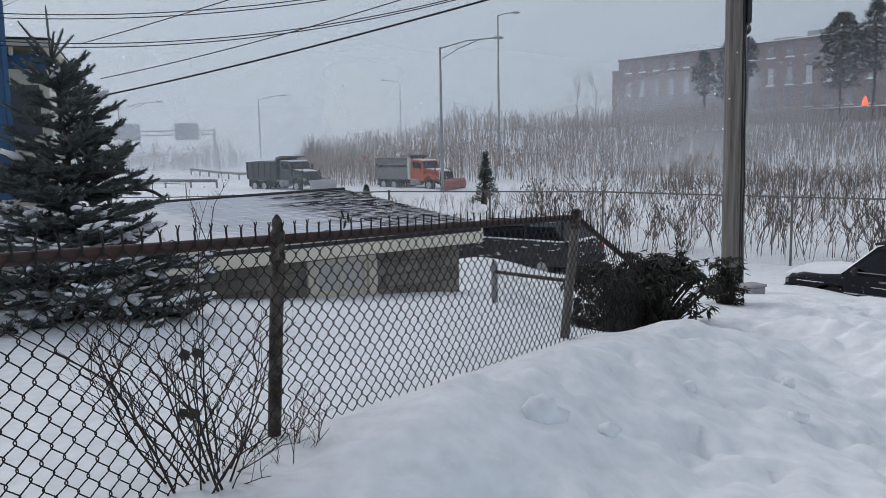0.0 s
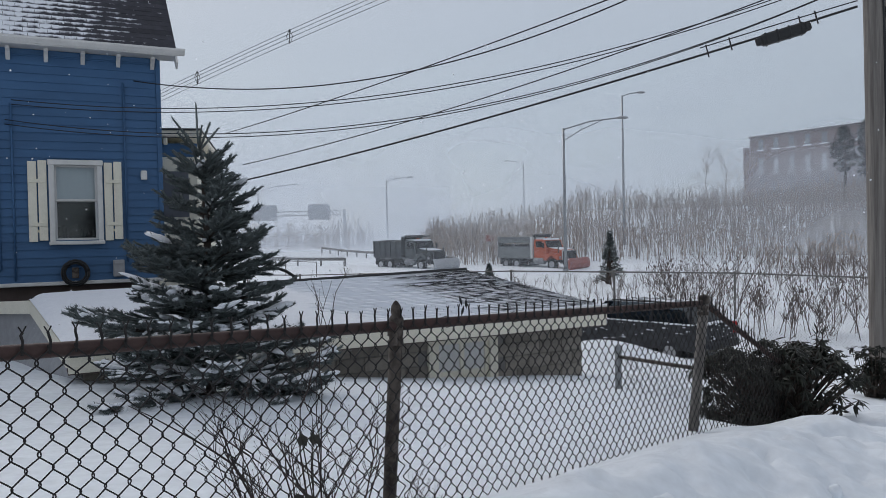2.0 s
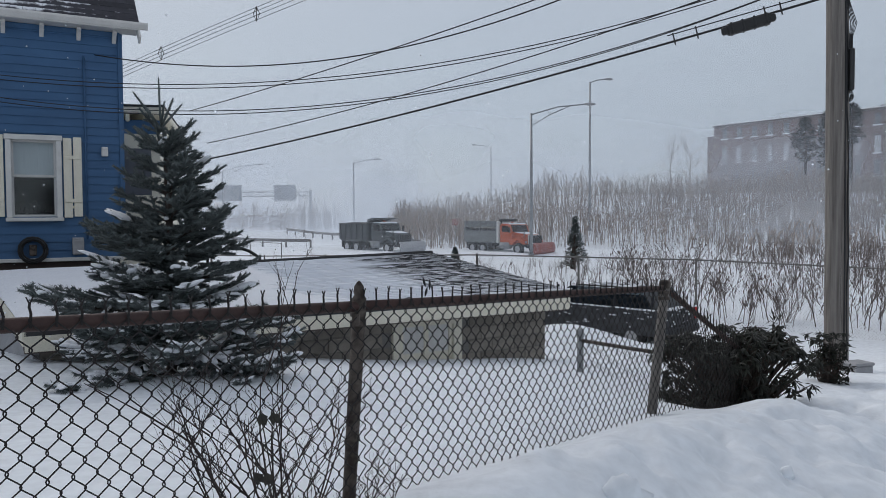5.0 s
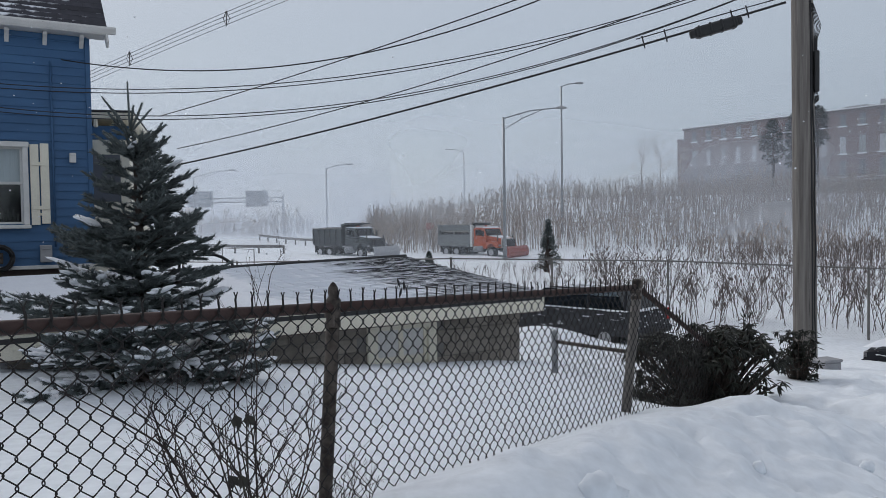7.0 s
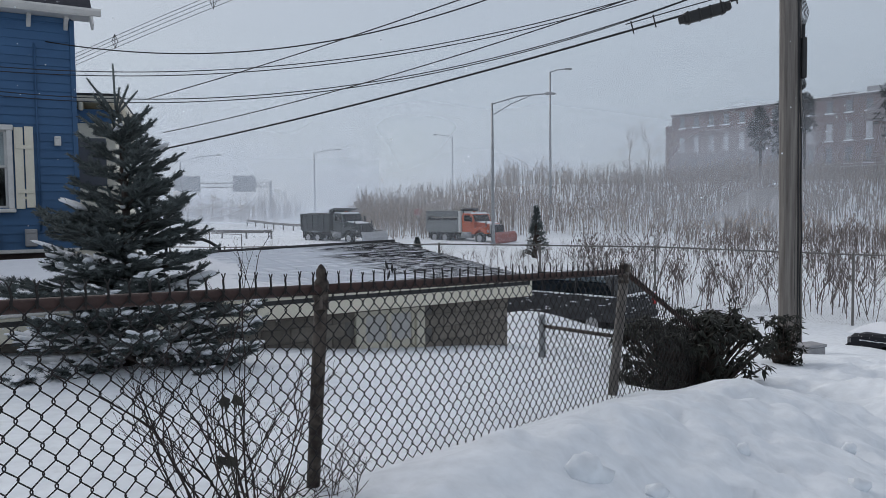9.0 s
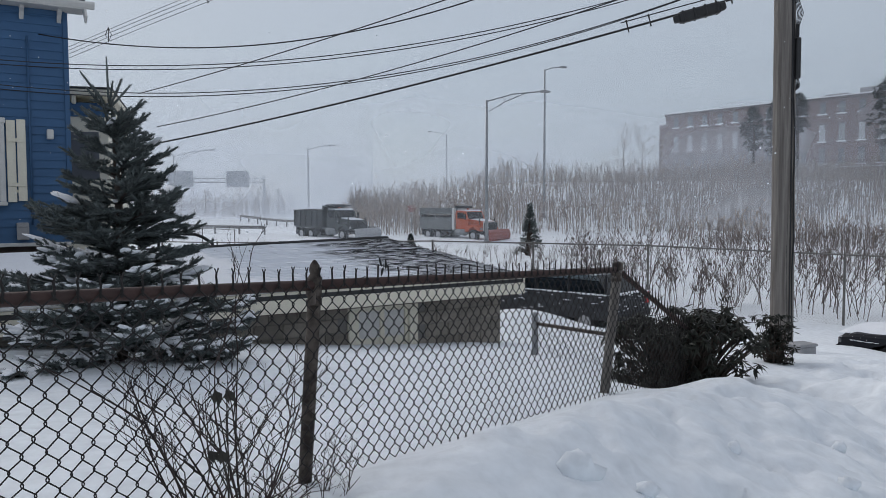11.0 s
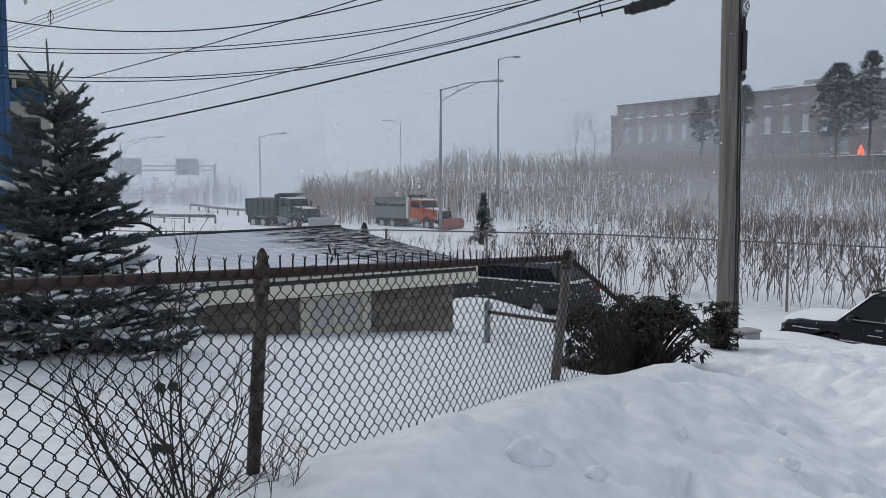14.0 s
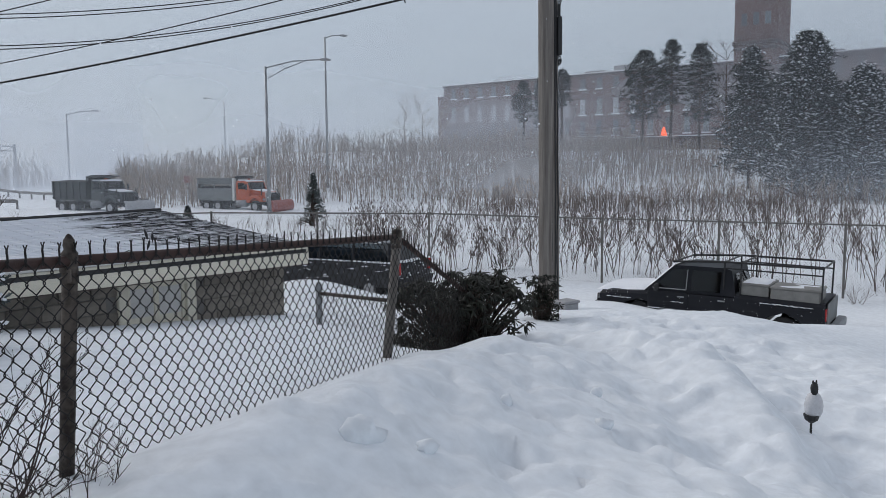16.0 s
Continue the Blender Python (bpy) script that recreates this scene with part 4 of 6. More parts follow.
# ---- rhododendron and bare shrubs ----
def leaf_quad(g, p, d, up, l, w):
    s = d.cross(up).normalized() * w
    m_ = p + d * l * .55 + up * .004
    g.v += [tuple(p), tuple(p + d * l * .45 + s), tuple(p + d * l), tuple(p + d * l * .45 - s), tuple(m_ - up * .012)]
    i = len(g.v)
    g.f += [(i - 5, i - 4, i - 1), (i - 4, i - 3, i - 1), (i - 3, i - 2, i - 1), (i - 2, i - 5, i - 1)]


def rhododendron(base, seed):
    rnd = random.Random(seed)
    t = thing("rhododendron_bush", pose(*base), "dark evergreen bush with curled drooping leaves", "bush")
    wood, leaves = Geo(), Geo()
    for i in range(620):
        a, r = rnd.uniform(0, 6.283), math.sqrt(rnd.random())
        x, y = r * math.cos(a) * .74, r * math.sin(a) * .5
        top = (.68 + .05 * math.sin(x * 7) + .04 * math.sin(x * 17 + 1)) * (1 - .30 * r ** 5)
        z = top * rnd.uniform(-.12, 1.0) if i % 3 else top * rnd.uniform(.85, 1.03)
        if x > .34 and z < .42 and rnd.random() < .72:
            continue
        p = Vector((x, y, z))
        q = Vector((x * .35, y * .35, max(z - .45, -.1)))
        wood.tube([q, q.lerp(p, .5) + Vector((0, 0, .03)), p], [.008, .006, .004], 4, caps=False)
        for k in range(rnd.randint(6, 9)):
            b = rnd.uniform(0, 6.283)
            d = Vector((math.cos(b) * .55, math.sin(b) * .55, rnd.uniform(-1.2, .15))).normalized()
            leaf_quad(leaves, p, d, Vector((-d.y, d.x, .3)).cross(d).normalized(), rnd.uniform(.075, .125), rnd.uniform(.010, .017))
    for x, y, h in ((.36, 0, .86), (.44, .05, .80), (-.22, .1, .8), (.12, 0, .74), (-.5, 0, .68)):
        p = Vector((x, y, h))
        wood.tube([p - Vector((.02, 0, .5)), p], [.007, .003], 4)
        for k in range(7):
            b = k * .9
            leaf_quad(leaves, p - Vector((0, 0, .02 * k)), Vector((math.cos(b) * .4, math.sin(b) * .4, rnd.uniform(-.6, .9))).normalized(), Vector((0, 0, 1)), .09, .01)
    part("branchwork", wood, BARK, t, kind="stuff")
    part("foliage", leaves, LEAF, t, kind="stuff")


rhododendron((2.98, 6.95, -0.13), 7)


def ivy_clump(base, seed):
    rnd = random.Random(seed)
    t = thing("evergreen_clump", pose(*base), "small dark evergreen clump at the foot of the pole", "bush")
    wood, leaves = Geo(), Geo()
    for i in range(120):
        a = rnd.uniform(0, 6.283)
        p = Vector((math.cos(a) * rnd.uniform(0, .26), math.sin(a) * rnd.uniform(.0, .25), rnd.uniform(.05, .62)))
        wood.tube([Vector((p.x * .4, p.y * .4, 0)), p], [.006, .003], 3)
        for k in range(7):
            b = rnd.uniform(0, 6.28)
            leaf_quad(leaves, p, Vector((math.cos(b), math.sin(b), rnd.uniform(-1.2, .3))).normalized(), Vector((0, 0, 1)), rnd.uniform(.07, .12), .016)
    part("branchwork", wood, BARK, t, kind="stuff")
    part("foliage", leaves, LEAF, t, kind="stuff")


ivy_clump((5.0, 9.0, -0.40), 3)


def bare_shrub(name, base, stems, height, spread, rad, seed, label, mat, bias=(0, 0), dead=0):
    """Canes that fork several times, with fine side twigs and buds."""
    rnd = random.Random(seed)
    t = thing(name, pose(*base), label, "shrub")
    g, lv = Geo(), Geo()

    def grow(p, d, l, r, depth):
        pts = [p]
        n = 5
        for i in range(n):
            d = (d + Vector((rnd.gauss(0, .12), rnd.gauss(0, .12), rnd.gauss(.02, .06)))).normalized()
            p = p + d * l / n
            pts.append(p)
            if depth and rnd.random() < .6:
                dd = (d + Vector((rnd.uniform(-.9, .9), rnd.uniform(-.9, .9), rnd.uniform(-.1, .5)))).normalized()
                grow(p, dd, l * rnd.uniform(.3, .6), r * .55, depth - 1)
        g.tube(pts, [r * (1 - .65 * i / n) for i in range(n + 1)], 4, caps=False)
        if not depth:
            g.blob(p, (r * 1.8, r * 1.8, r * 2.6), 5, 3)

    for i in range(stems):
        a = rnd.uniform(0, 6.283)
        d = Vector((math.cos(a) * spread * rnd.uniform(.3, 1.2) + bias[0], math.sin(a) * spread * .5 + bias[1], 1)).normalized()
        grow(Vector((rnd.uniform(-.12, .12), rnd.uniform(-.08, .08), -.1)), d, height * rnd.uniform(.6, 1.1), rad, 3)
    part("twig_tangle", g, mat, t, kind="stuff")
    for i in range(dead):
        p = Vector((.02 + .035 * (i % 2) - .02 * (i // 2), -.30, .62 - .19 * (i // 2)))
        lv.tube([(0, 0, -.05), (.03, -.14, p.z * .55), p], [.004, .003, .002], 4)
        d = Vector((rnd.uniform(-.3, .3), rnd.uniform(-.3, .3), -1)).normalized()
        leaf_quad(lv, p, d, Vector((0, 1, .2)), .045, .012)
        leaf_quad(lv, p, (d + Vector((.5, 0, 0))).normalized(), Vector((0, 1, 0)), .045, .016)
    if dead:
        part("dry_foliage", lv, DRY_LEAF, t, "shrivelled brown leaves")
    return t


bare_shrub("bare_shrub", (-0.48, 2.78, 0.38), 12, 0.76, 0.60, 0.0066, 11, "bare thorny shrub with shrivelled leaves beside the fence", TWIG, dead=4)
bare_shrub("bare_shrub", (-0.18, 3.02, 0.38), 8, 0.36, 0.9, 0.004, 12, "low bare twigs at the foot of a fence post", TWIG)

# ---- utility pole and cables ----
pole = thing("utility_pole", pose(6.58, 11.62, -1.3), "weathered grey wooden utility pole with dark cracks", "utility pole")
pts = [(0, 0, -.5), (0, 0, .4), (-.02, 0, 2.6), (-.06, 0, 5.8), (-.15, 0, 10.2)]
part("shaft", Geo().tube(pts, [.178, .175, .168, .158, .14], 22), POLE, pole, smooth=True)
part("ground_wire_moulding", Geo().tube([(.02, -.172, .2), (.01, -.166, 2.6), (-.02, -.158, 5.8), (-.1, -.14, 10)], .014, 6), CABLE, pole)
part("drying_crack", Geo().tube([(.06 + .012 * math.sin(i * 1.9), -.162, .5 + i * .45) if i < 6 else (.06 - .03 * (i - 6) * .35 + .012 * math.sin(i * 1.9), -.157 + .002 * (i - 6), .5 + i * .45) for i in range(21)], .012, 5), BLACK, pole)
part("drying_crack", Geo().tube([(-.035 + .01 * math.sin(i * 1.3 + 1), -.168 + .0016 * i, .9 + i * .42) for i in range(20)], .005, 5), BLACK, pole)
box_ = part("terminal_box", Geo().box((.075, -.15, 5.07), (.075, .09, .62), bev=.015), BLACK, pole, "narrow black terminal box")
for i in range(5):
    o = i * .012
    part("tail_wire", Geo().tube([(.04 + o, -.15, 5.38), (.03 + o, -.17, 5.55), (.05 + o * 2, -.16, 5.75), (-.02 + o, -.14, 6.1)], .006, 5), CABLE, box_)
    part("tail_wire", Geo().tube([(.04 + o, -.15, 4.77), (.03 + o * 1.6, -.18, 4.66), (.05 + o, -.16, 4.58 + .01 * i), (.07 + o, -.14, 4.7)], .005, 5), CABLE, box_)
bx = thing("ground_box", pose(6.28, 10.55, ground_z(6.28, 10.55) - .09, 0, 0, 15), "small grey utility box capped with snow beside the pole", "utility box")
part("body", Geo().box((0, 0, .02), (.30, .26, .36), bev=.015), GREYBOX, bx)
part("lid", Geo().box((0, 0, .22), (.33, .29, .04), bev=.012), GREYBOX, bx)


def cable(name, a, m_, b, r, label, extend=0.0, mat=CABLE):
    """A hanging wire through three points."""
    a, m_, b = Vector(a), Vector(m_), Vector(b)
    k = (m_ - a).length / ((m_ - a).length + (b - m_).length)
    pts = []
    for i in range(41):
        t = i / 40 * (1 + extend)
        la, lm, lb = (t - k) * (t - 1) / k, t * (t - 1) / (k * (k - 1)), t * (t - k) / (1 - k)
        pts.append(a * la + m_ * lm + b * lb)
    ob = part(name, Geo().tube(pts, r, 6), mat, smooth=True)
    return tagged(ob, label, "cable", "overhead cables")


BL = "black overhead cable slung between pole and house"
cable("overhead_cable", (-4.89, 19.03, 2.96), (2.27, 14.03, 4.02), (6.25, 11.6, 4.84), .018, "thick black telephone cable slung from the pole")
cable("overhead_cable", (-5.84, 15.33, 4.706), (-2.15, 14.03, 4.29), (1.94, 12.03, 4.74), .011, BL, .7)
cable("overhead_cable", (-5.35, 20.03, 4.275), (-0.80, 15.03, 4.593), (1.94, 12.03, 4.88), .011, BL, .6)
cable("overhead_cable", (-7.71, 14.38, 4.22), (-1.65, 13.53, 3.95), (5.09, 11.83, 5.03), .008, BL, .12)
cable("overhead_cable", (-7.71, 14.38, 4.14), (-1.65, 13.53, 3.89), (5.22, 11.83, 5.02), .008, BL, .1)
cable("overhead_cable", (-7.82, 14.36, 3.86), (-1.65, 13.53, 3.49), (5.72, 11.73, 4.99), .008, BL, .06)
cable("overhead_cable", (-7.83, 14.36, 3.78), (-1.65, 13.53, 3.44), (5.64, 11.73, 4.95), .008, BL, .06)
cable("overhead_cable", (-4.68, 19.03, 3.383), (0.11, 15.5, 4.025), (4.84, 11.83, 4.986), .010, BL, .22)
cable("overhead_cable", (4.20, 12.45, 4.468), (5.39, 12.0, 4.745), (6.25, 11.6, 4.925), .009, "thin messenger wire above the telephone cable")
for dz in (0, .22, .42, .6):
    cable("overhead_cable", (-17.6, 46.5, 9.1 + dz), (-12.91, 43.03, 10.05 + dz), (-3.05, 36.03, 11.9 + dz), .013, "far spaced power line conductor", .5)
for p in ((-12.91, 43.03, 10.4), (-7.1, 39.0, 11.5)):
    s = thing("line_spacer", pose(*p), "diamond-shaped spacer clamped on the power lines", "spacer")
    part("ring", Geo().tube([(0, 0, .36), (.15, 0, 0), (0, 0, -.38), (-.15, 0, 0), (0, 0, .36)], .02, 5), BLACK, s)
    part("clamp", Geo().box((0, 0, 0), (.04, .04, .76), bev=.01), BLACK, s)
spl = thing("cable_splice_case", sloped((4.96, 12.03, 4.47), (5.64, 11.83, 4.64)), "black splice case hung on the telephone cable", "splice case")
part("case", Geo().box((.35, 0, -.02), (.66, .16, .17), bev=.03), BLACK, spl)
for x in (0.0, .70):
    part("end_cap", Geo().box((x, 0, -.02), (.1, .11, .12), bev=.02), BLACK, spl)
for i in range(4):
    part("rib", Geo().box((.1 + i * .17, 0, -.02), (.03, .175, .185), bev=.005), BLACK, spl)
for x in (-.75, -.4, .62, .85):
    part("hanger", Geo().box((x, 0, .08), (.02, .02, .2)), BLACK, spl)


# ---- vehicles ----
def wheel(parent, x, y, z, r, w, rim=True):
    t = part("wheel", Geo().tube([(x, y - w / 2, z), (x, y - w / 2 + .02, z), (x, y + w / 2 - .02, z), (x, y + w / 2, z)], [r * .9, r, r, r * .9], 18), TYRE, parent, smooth=True)
    if rim:
        part("rim", Geo().tube([(x, y - w / 2 - .012, z), (x, y + w / 2 + .012, z)], r * .55, 14), RIM, t)


def slab(poly, thick):
    """A thin plate through four or more points in space."""
    a, b, c = (Vector(poly[i]) for i in range(3))
    nrm = (b - a).cross(c - a).normalized() * thick
    n = len(poly)
    return Geo().add(list(poly) + [tuple(Vector(p) + nrm) for p in poly], [tuple(range(n))[::-1], tuple(range(n, 2 * n))] + [(i, (i + 1) % n, (i + 1) % n + n, i + n) for i in range(n)])


def pickup(m):
    """Extended-cab pickup, front at x = 0, length 5.3 m, its near side at y = 0."""
    t = thing("pickup_truck", m, "black pickup truck with ladder rack, snow on its bonnet", "pickup truck")
    side = [(0.05, .45), (0, .62), (.03, .80), (.10, .90), (.35, .95), (1.25, 1.0), (3.3, 1.05), (3.32, 1.12), (5.2, 1.1), (5.24, .5), (4.85, .42), (4.7, .68), (4.4, .82), (4.05, .68), (3.9, .42), (1.6, .40), (1.45, .68), (1.1, .80), (.75, .68), (.6, .42)]
    body = Geo()
    n = len(side)
    # four outlines across, so that the shoulders are rounded
    for y, k, dz in ((.05, 1, -.035), (0.0, 1, -.09), (1.8, 1, -.09), (1.75, 1, -.035)):
        body.v += [(x, y, z + (dz if z > .84 else 0)) for x, z in side]
    body.v += [(x, y, z) for y in (.16, 1.64) for x, z in side]
    order = (4, 0, 1, 2, 3, 5)
    for a, b in zip(order, order[1:]):
        if (a, b) != (1, 2):
            body.f += [(a * n + i, a * n + (i + 1) % n, b * n + (i + 1) % n, b * n + i) for i in range(n)]
    body.f += [tuple(n + i for i in range(n)), tuple(2 * n + i for i in range(n))[::-1]]
    body.f += [(n + i, n + (i + 1) % n, 2 * n + (i + 1) % n, 2 * n + i) for i in range(n)]
    body.f += [(4 * n + i, 4 * n + i + 1, 5 * n + i + 1, 5 * n + i) for i in range(3, 9)]
    part("body", body, CAR_BLACK, t)

    def leaf_y(z):
        return .05 + (z - 1.0) * .19

    cab = [(1.2, 1.0), (1.82, 1.58), (1.95, 1.63), (3.05, 1.65), (3.2, 1.6), (3.34, 1.04)]
    cb = Geo()
    k = len(cab)
    cb.add([(x, leaf_y(z), z) for x, z in cab] + [(x, 1.8 - leaf_y(z), z) for x, z in cab], [tuple(range(k))[::-1], tuple(range(k, 2 * k))] + [(i, (i + 1) % k, (i + 1) % k + k, i + k) for i in range(k)])
    part("cab", cb, CAR_BLACK, t)
    front_pane = [(1.40, 1.08), (2.20, 1.09), (2.20, 1.55), (1.87, 1.55)]
    rear_pane = [(2.31, 1.09), (2.98, 1.10), (2.98, 1.56), (2.31, 1.55)]
    for poly in (front_pane, rear_pane):
        for s_ in (0, 1):
            pts = [(x, (leaf_y(z) - .012) if not s_ else 1.8 - leaf_y(z) + .012, z) for x, z in poly]
            part("side_window", slab(pts if not s_ else pts[::-1], .008), CAR_GLASS, t)
    rim = [(x, leaf_y(z) - .016, z) for x, z in front_pane]
    part("window_moulding", Geo().tube(rim[:3], .012, 6), RIM, t, "bright metal window moulding")
    part("back_window", slab([(3.345, .3, 1.12), (3.245, .36, 1.52), (3.245, 1.44, 1.52), (3.345, 1.5, 1.12)], .006), CAR_GLASS, t)
    part("windscreen", slab([(1.27, .2, 1.085), (1.27, 1.6, 1.085), (1.78, 1.5, 1.56), (1.78, .3, 1.56)], .006), CAR_GLASS, t)
    for x0, x1 in ((1.30, 2.26), (2.28, 3.2)):
        d = part("door", Geo().box(((x0 + x1) / 2, -.004, .76), (x1 - x0, .02, .52), bev=.008), CAR_BLACK, t)
        part("door_handle", Geo().box((x1 - .16, -.024, .93), (.16, .03, .035), bev=.008), STEEL, d)
        part("trim_strip", Geo().box(((x0 + x1) / 2, -.018, .62), (x1 - x0 - .02, .012, .03)), STEEL, d)
    part("wing_mirror", Geo().box((1.55, -.14, 1.12), (.1, .16, .16), bev=.03), BLACK, t)
    for y in (.02, 1.62):
        part("headlight", Geo().box((.05, y + .1, .74), (.12, .24, .16), bev=.03), GREYBOX, t)
        part("tail_light", Geo().box((5.225, y + .08, .85), (.04, .14, .26), bev=.01), RED_LENS, t)
    part("bumper", Geo().box((.0, .9, .52), (.18, 1.76, .2), bev=.04), CAR_BLACK, t)
    part("bumper", Geo().box((5.36, .9, .5), (.2, 1.76, .2), bev=.03), STEEL, t, "steel rear step bumper")
    # The tailgate's grey stands in for light falling on the rear face.
    part("tailgate", Geo().box((5.245, .9, .84), (.03, 1.5, .48), bev=.01), DUMP, t, "tailgate, the light falling on it put into a grey colour")
    for x in (1.1, 4.4):
        for y in (.14, 1.66):
            wheel(t, x, y, .36, .36, .24)
    rk = [(x, y) for x in (3.05, 3.42, 5.12) for y in (.10, 1.70)]
    for x, y in rk:
        part("rack_post", Geo().tube([(x, y, 1.08), (x, y, 1.82)], .02, 8), BLACK, t)
    for y in (.10, 1.70):
        part("rack_rail", Geo().tube([(1.85, y, 1.72), (3.05, y, 1.80), (5.14, y, 1.82)], .024, 8), BLACK, t)
        part("rack_rail", Geo().tube([(3.05, y, 1.66), (5.12, y, 1.66)], .016, 8), BLACK, t)
    for x, z in ((1.9, 1.73), (3.05, 1.8), (3.42, 1.81), (5.12, 1.82)):
        part("rack_bar", Geo().tube([(x, .10, z), (x, 1.70, z)], .02, 8), BLACK, t)
    for x, y in ((2.0, 1.3), (2.12, 1.5), (2.2, 1.7), (3.42, 1.7)):
        part("rack_pin", Geo().tube([(x, y, 1.7), (x, y, 1.98)], .014, 6), BLACK, t)
    box_a = part("toolbox", Geo().box((3.72, .62, 1.16), (.62, 1.0, .34), bev=.02), TOOLBOX, t, "grey metal toolbox under snow")
    part("lid", Geo().box((3.72, .62, 1.345), (.66, 1.04, .05), bev=.015), TOOLBOX, box_a)
    box_b = part("toolbox", Geo().box((4.58, .50, 1.15), (1.02, .84, .32), bev=.02), TOOLBOX, t, "long grey side toolbox")
    part("lid", Geo().box((4.58, .50, 1.325), (1.06, .88, .05), bev=.015), TOOLBOX, box_b)
    cap = Geo()
    def sheet(x0, x1, y0, y1, zf, th):
        nx, ny, k = 16, 10, len(cap.v)
        for j in range(ny + 1):
            for i in range(nx + 1):
                u, v = i / nx, j / ny
                e = min(u, 1 - u, v, 1 - v)
                x, y = x0 + (x1 - x0) * u, y0 + (y1 - y0) * v
                cap.v.append((x, y, zf(x) - .01 + (th + .03 * noise.noise((x * 2, y * 2, 3))) * smooth_step(0, .14, e)))
        cap.f.extend((k + j * (nx + 1) + i, k + j * (nx + 1) + i + 1, k + (j + 1) * (nx + 1) + i + 1, k + (j + 1) * (nx + 1) + i) for j in range(ny) for i in range(nx))
    sheet(-.06, 1.36, .10, 1.70, lambda x: .90 + .085 * x, .11)
    sheet(1.18, 1.88, .16, 1.64, lambda x: 1.02 + (x - 1.2) * .93, .08)
    sheet(3.42, 4.03, .12, 1.12, lambda x: 1.365, .05)
    sheet(4.02, 5.12, .92, 1.7, lambda x: 1.0, .16)
    sheet(4.1, 5.1, .08, .92, lambda x: 1.345, .012)
    rnd = random.Random(17)
    for i in range(90):
        cap.blob((rnd.uniform(.2, 5.2), -.012, rnd.uniform(.5, 1.0)), (rnd.uniform(.003, .012), .006, rnd.uniform(.003, .010)), 6, 4, .6, rnd)
    for x0, x1, z in ((2.3, 3.2, .60), (3.9, 5.0, .98), (1.35, 1.7, .62), (.3, .9, .78), (1.9, 2.2, .80)):
        for i in range(int((x1 - x0) / .05)):
            cap.blob((x0 + i * .05, -.02, z + rnd.uniform(-.008, .008)), (.034, .014, rnd.uniform(.004, .014)), 6, 4, .5, rnd)
    sn = part("vehicle_snow", cap, SNOW_CAP, smooth=True)
    sn.matrix_world = m
    tagged(sn, "snow lying on the pickup's bonnet, windscreen and bed", "snow", kind="stuff")


pm = sloped((10.47, 16.2, -2.19), (13.5, 11.86, -2.33)) @ Matrix.Diagonal((.965, 1, 1, 1))
pickup(pm)


def snowed_car(m):
    t = thing("parked_suv", m, "dark estate car half buried and crusted with snow", "car")
    part("body", Geo().prism([(0, .4), (.0, .75), (.15, .92), (1.2, 1.0), (4.35, 1.02), (4.5, .8), (4.5, .4)], 0, 1.75), CAR_DUSTED, t)
    part("cabin", Geo().add([(1.15, .05, 1.0), (4.3, .05, 1.0), (3.9, .2, 1.46), (1.75, .2, 1.46), (1.15, 1.7, 1.0), (4.3, 1.7, 1.0), (3.9, 1.55, 1.46), (1.75, 1.55, 1.46)], [(3, 2, 6, 7), (0, 3, 7, 4), (1, 5, 6, 2), (0, 1, 2, 3), (4, 7, 6, 5)]), CAR_GLASS, t, "dark tinted cabin glass")
    for x in (1.15, 2.2, 3.2, 4.25):
        part("pillar", Geo().tube([(x, .04, 1.0), (x + (.25 if x < 2 else -.05), .18, 1.47)], .035, 6), CAR_BLACK, t)
    for x in (.8, 3.7):
        wheel(t, x, .12, .32, .32, .22)
        wheel(t, x, 1.63, .32, .32, .22)
    for y in (.04, 1.6):
        part("tail_light", Geo().box((4.49, y + .06, .86), (.06, .18, .3), bev=.02), RED_LENS, t)
    part("bumper", Geo().box((4.52, .87, .5), (.14, 1.7, .2), bev=.04), CAR_BLACK, t)
    part("roof_rack", Geo().tube([(1.9, .25, 1.5), (3.8, .25, 1.5)], .02, 6), BLACK, t)
    rnd, sn = random.Random(5), Geo()
    for i in range(64):
        x, side = rnd.uniform(.1, 4.4), rnd.random()
        if side < .5:
            sn.blob((x, rnd.uniform(-.01, .0), rnd.uniform(.5, 1.0)), (rnd.uniform(.02, .11), .01, rnd.uniform(.006, .018)), 6, 4, .6, rnd)
        else:
            sn.blob((4.5 + .02, rnd.uniform(.1, 1.65), rnd.uniform(.5, 1.0)), (.015, rnd.uniform(.02, .06), rnd.uniform(.008, .02)), 6, 4, .6, rnd)
    for x0, x1, y0, y1, z in ((1.2, 4.3, .0, .05, 1.02), (4.42, 4.5, .1, 1.6, 1.03), (1.8, 3.8, .25, 1.5, 1.47)):
        for i in range(70):
            sn.blob((rnd.uniform(x0, x1), rnd.uniform(y0, y1), z), (rnd.uniform(.05, .12), rnd.uniform(.02, .05), .022), 6, 4, .5, rnd)
    for i in range(40):
        sn.blob((rnd.uniform(.1, 1.1), rnd.uniform(.1, 1.6), .93), (.2, .2, .06), 7, 4, .4, rnd)
    ob = part("vehicle_snow", sn, SNOW_CAP, smooth=True)
    ob.matrix_world = m
    tagged(ob, "wind-packed snow stuck to the estate car", "snow", kind="stuff")


snowed_car(along((3.0, 21.4, 0), (6.0, 18.0, 0)) @ Matrix.Translation((0, 0, -1.66)))


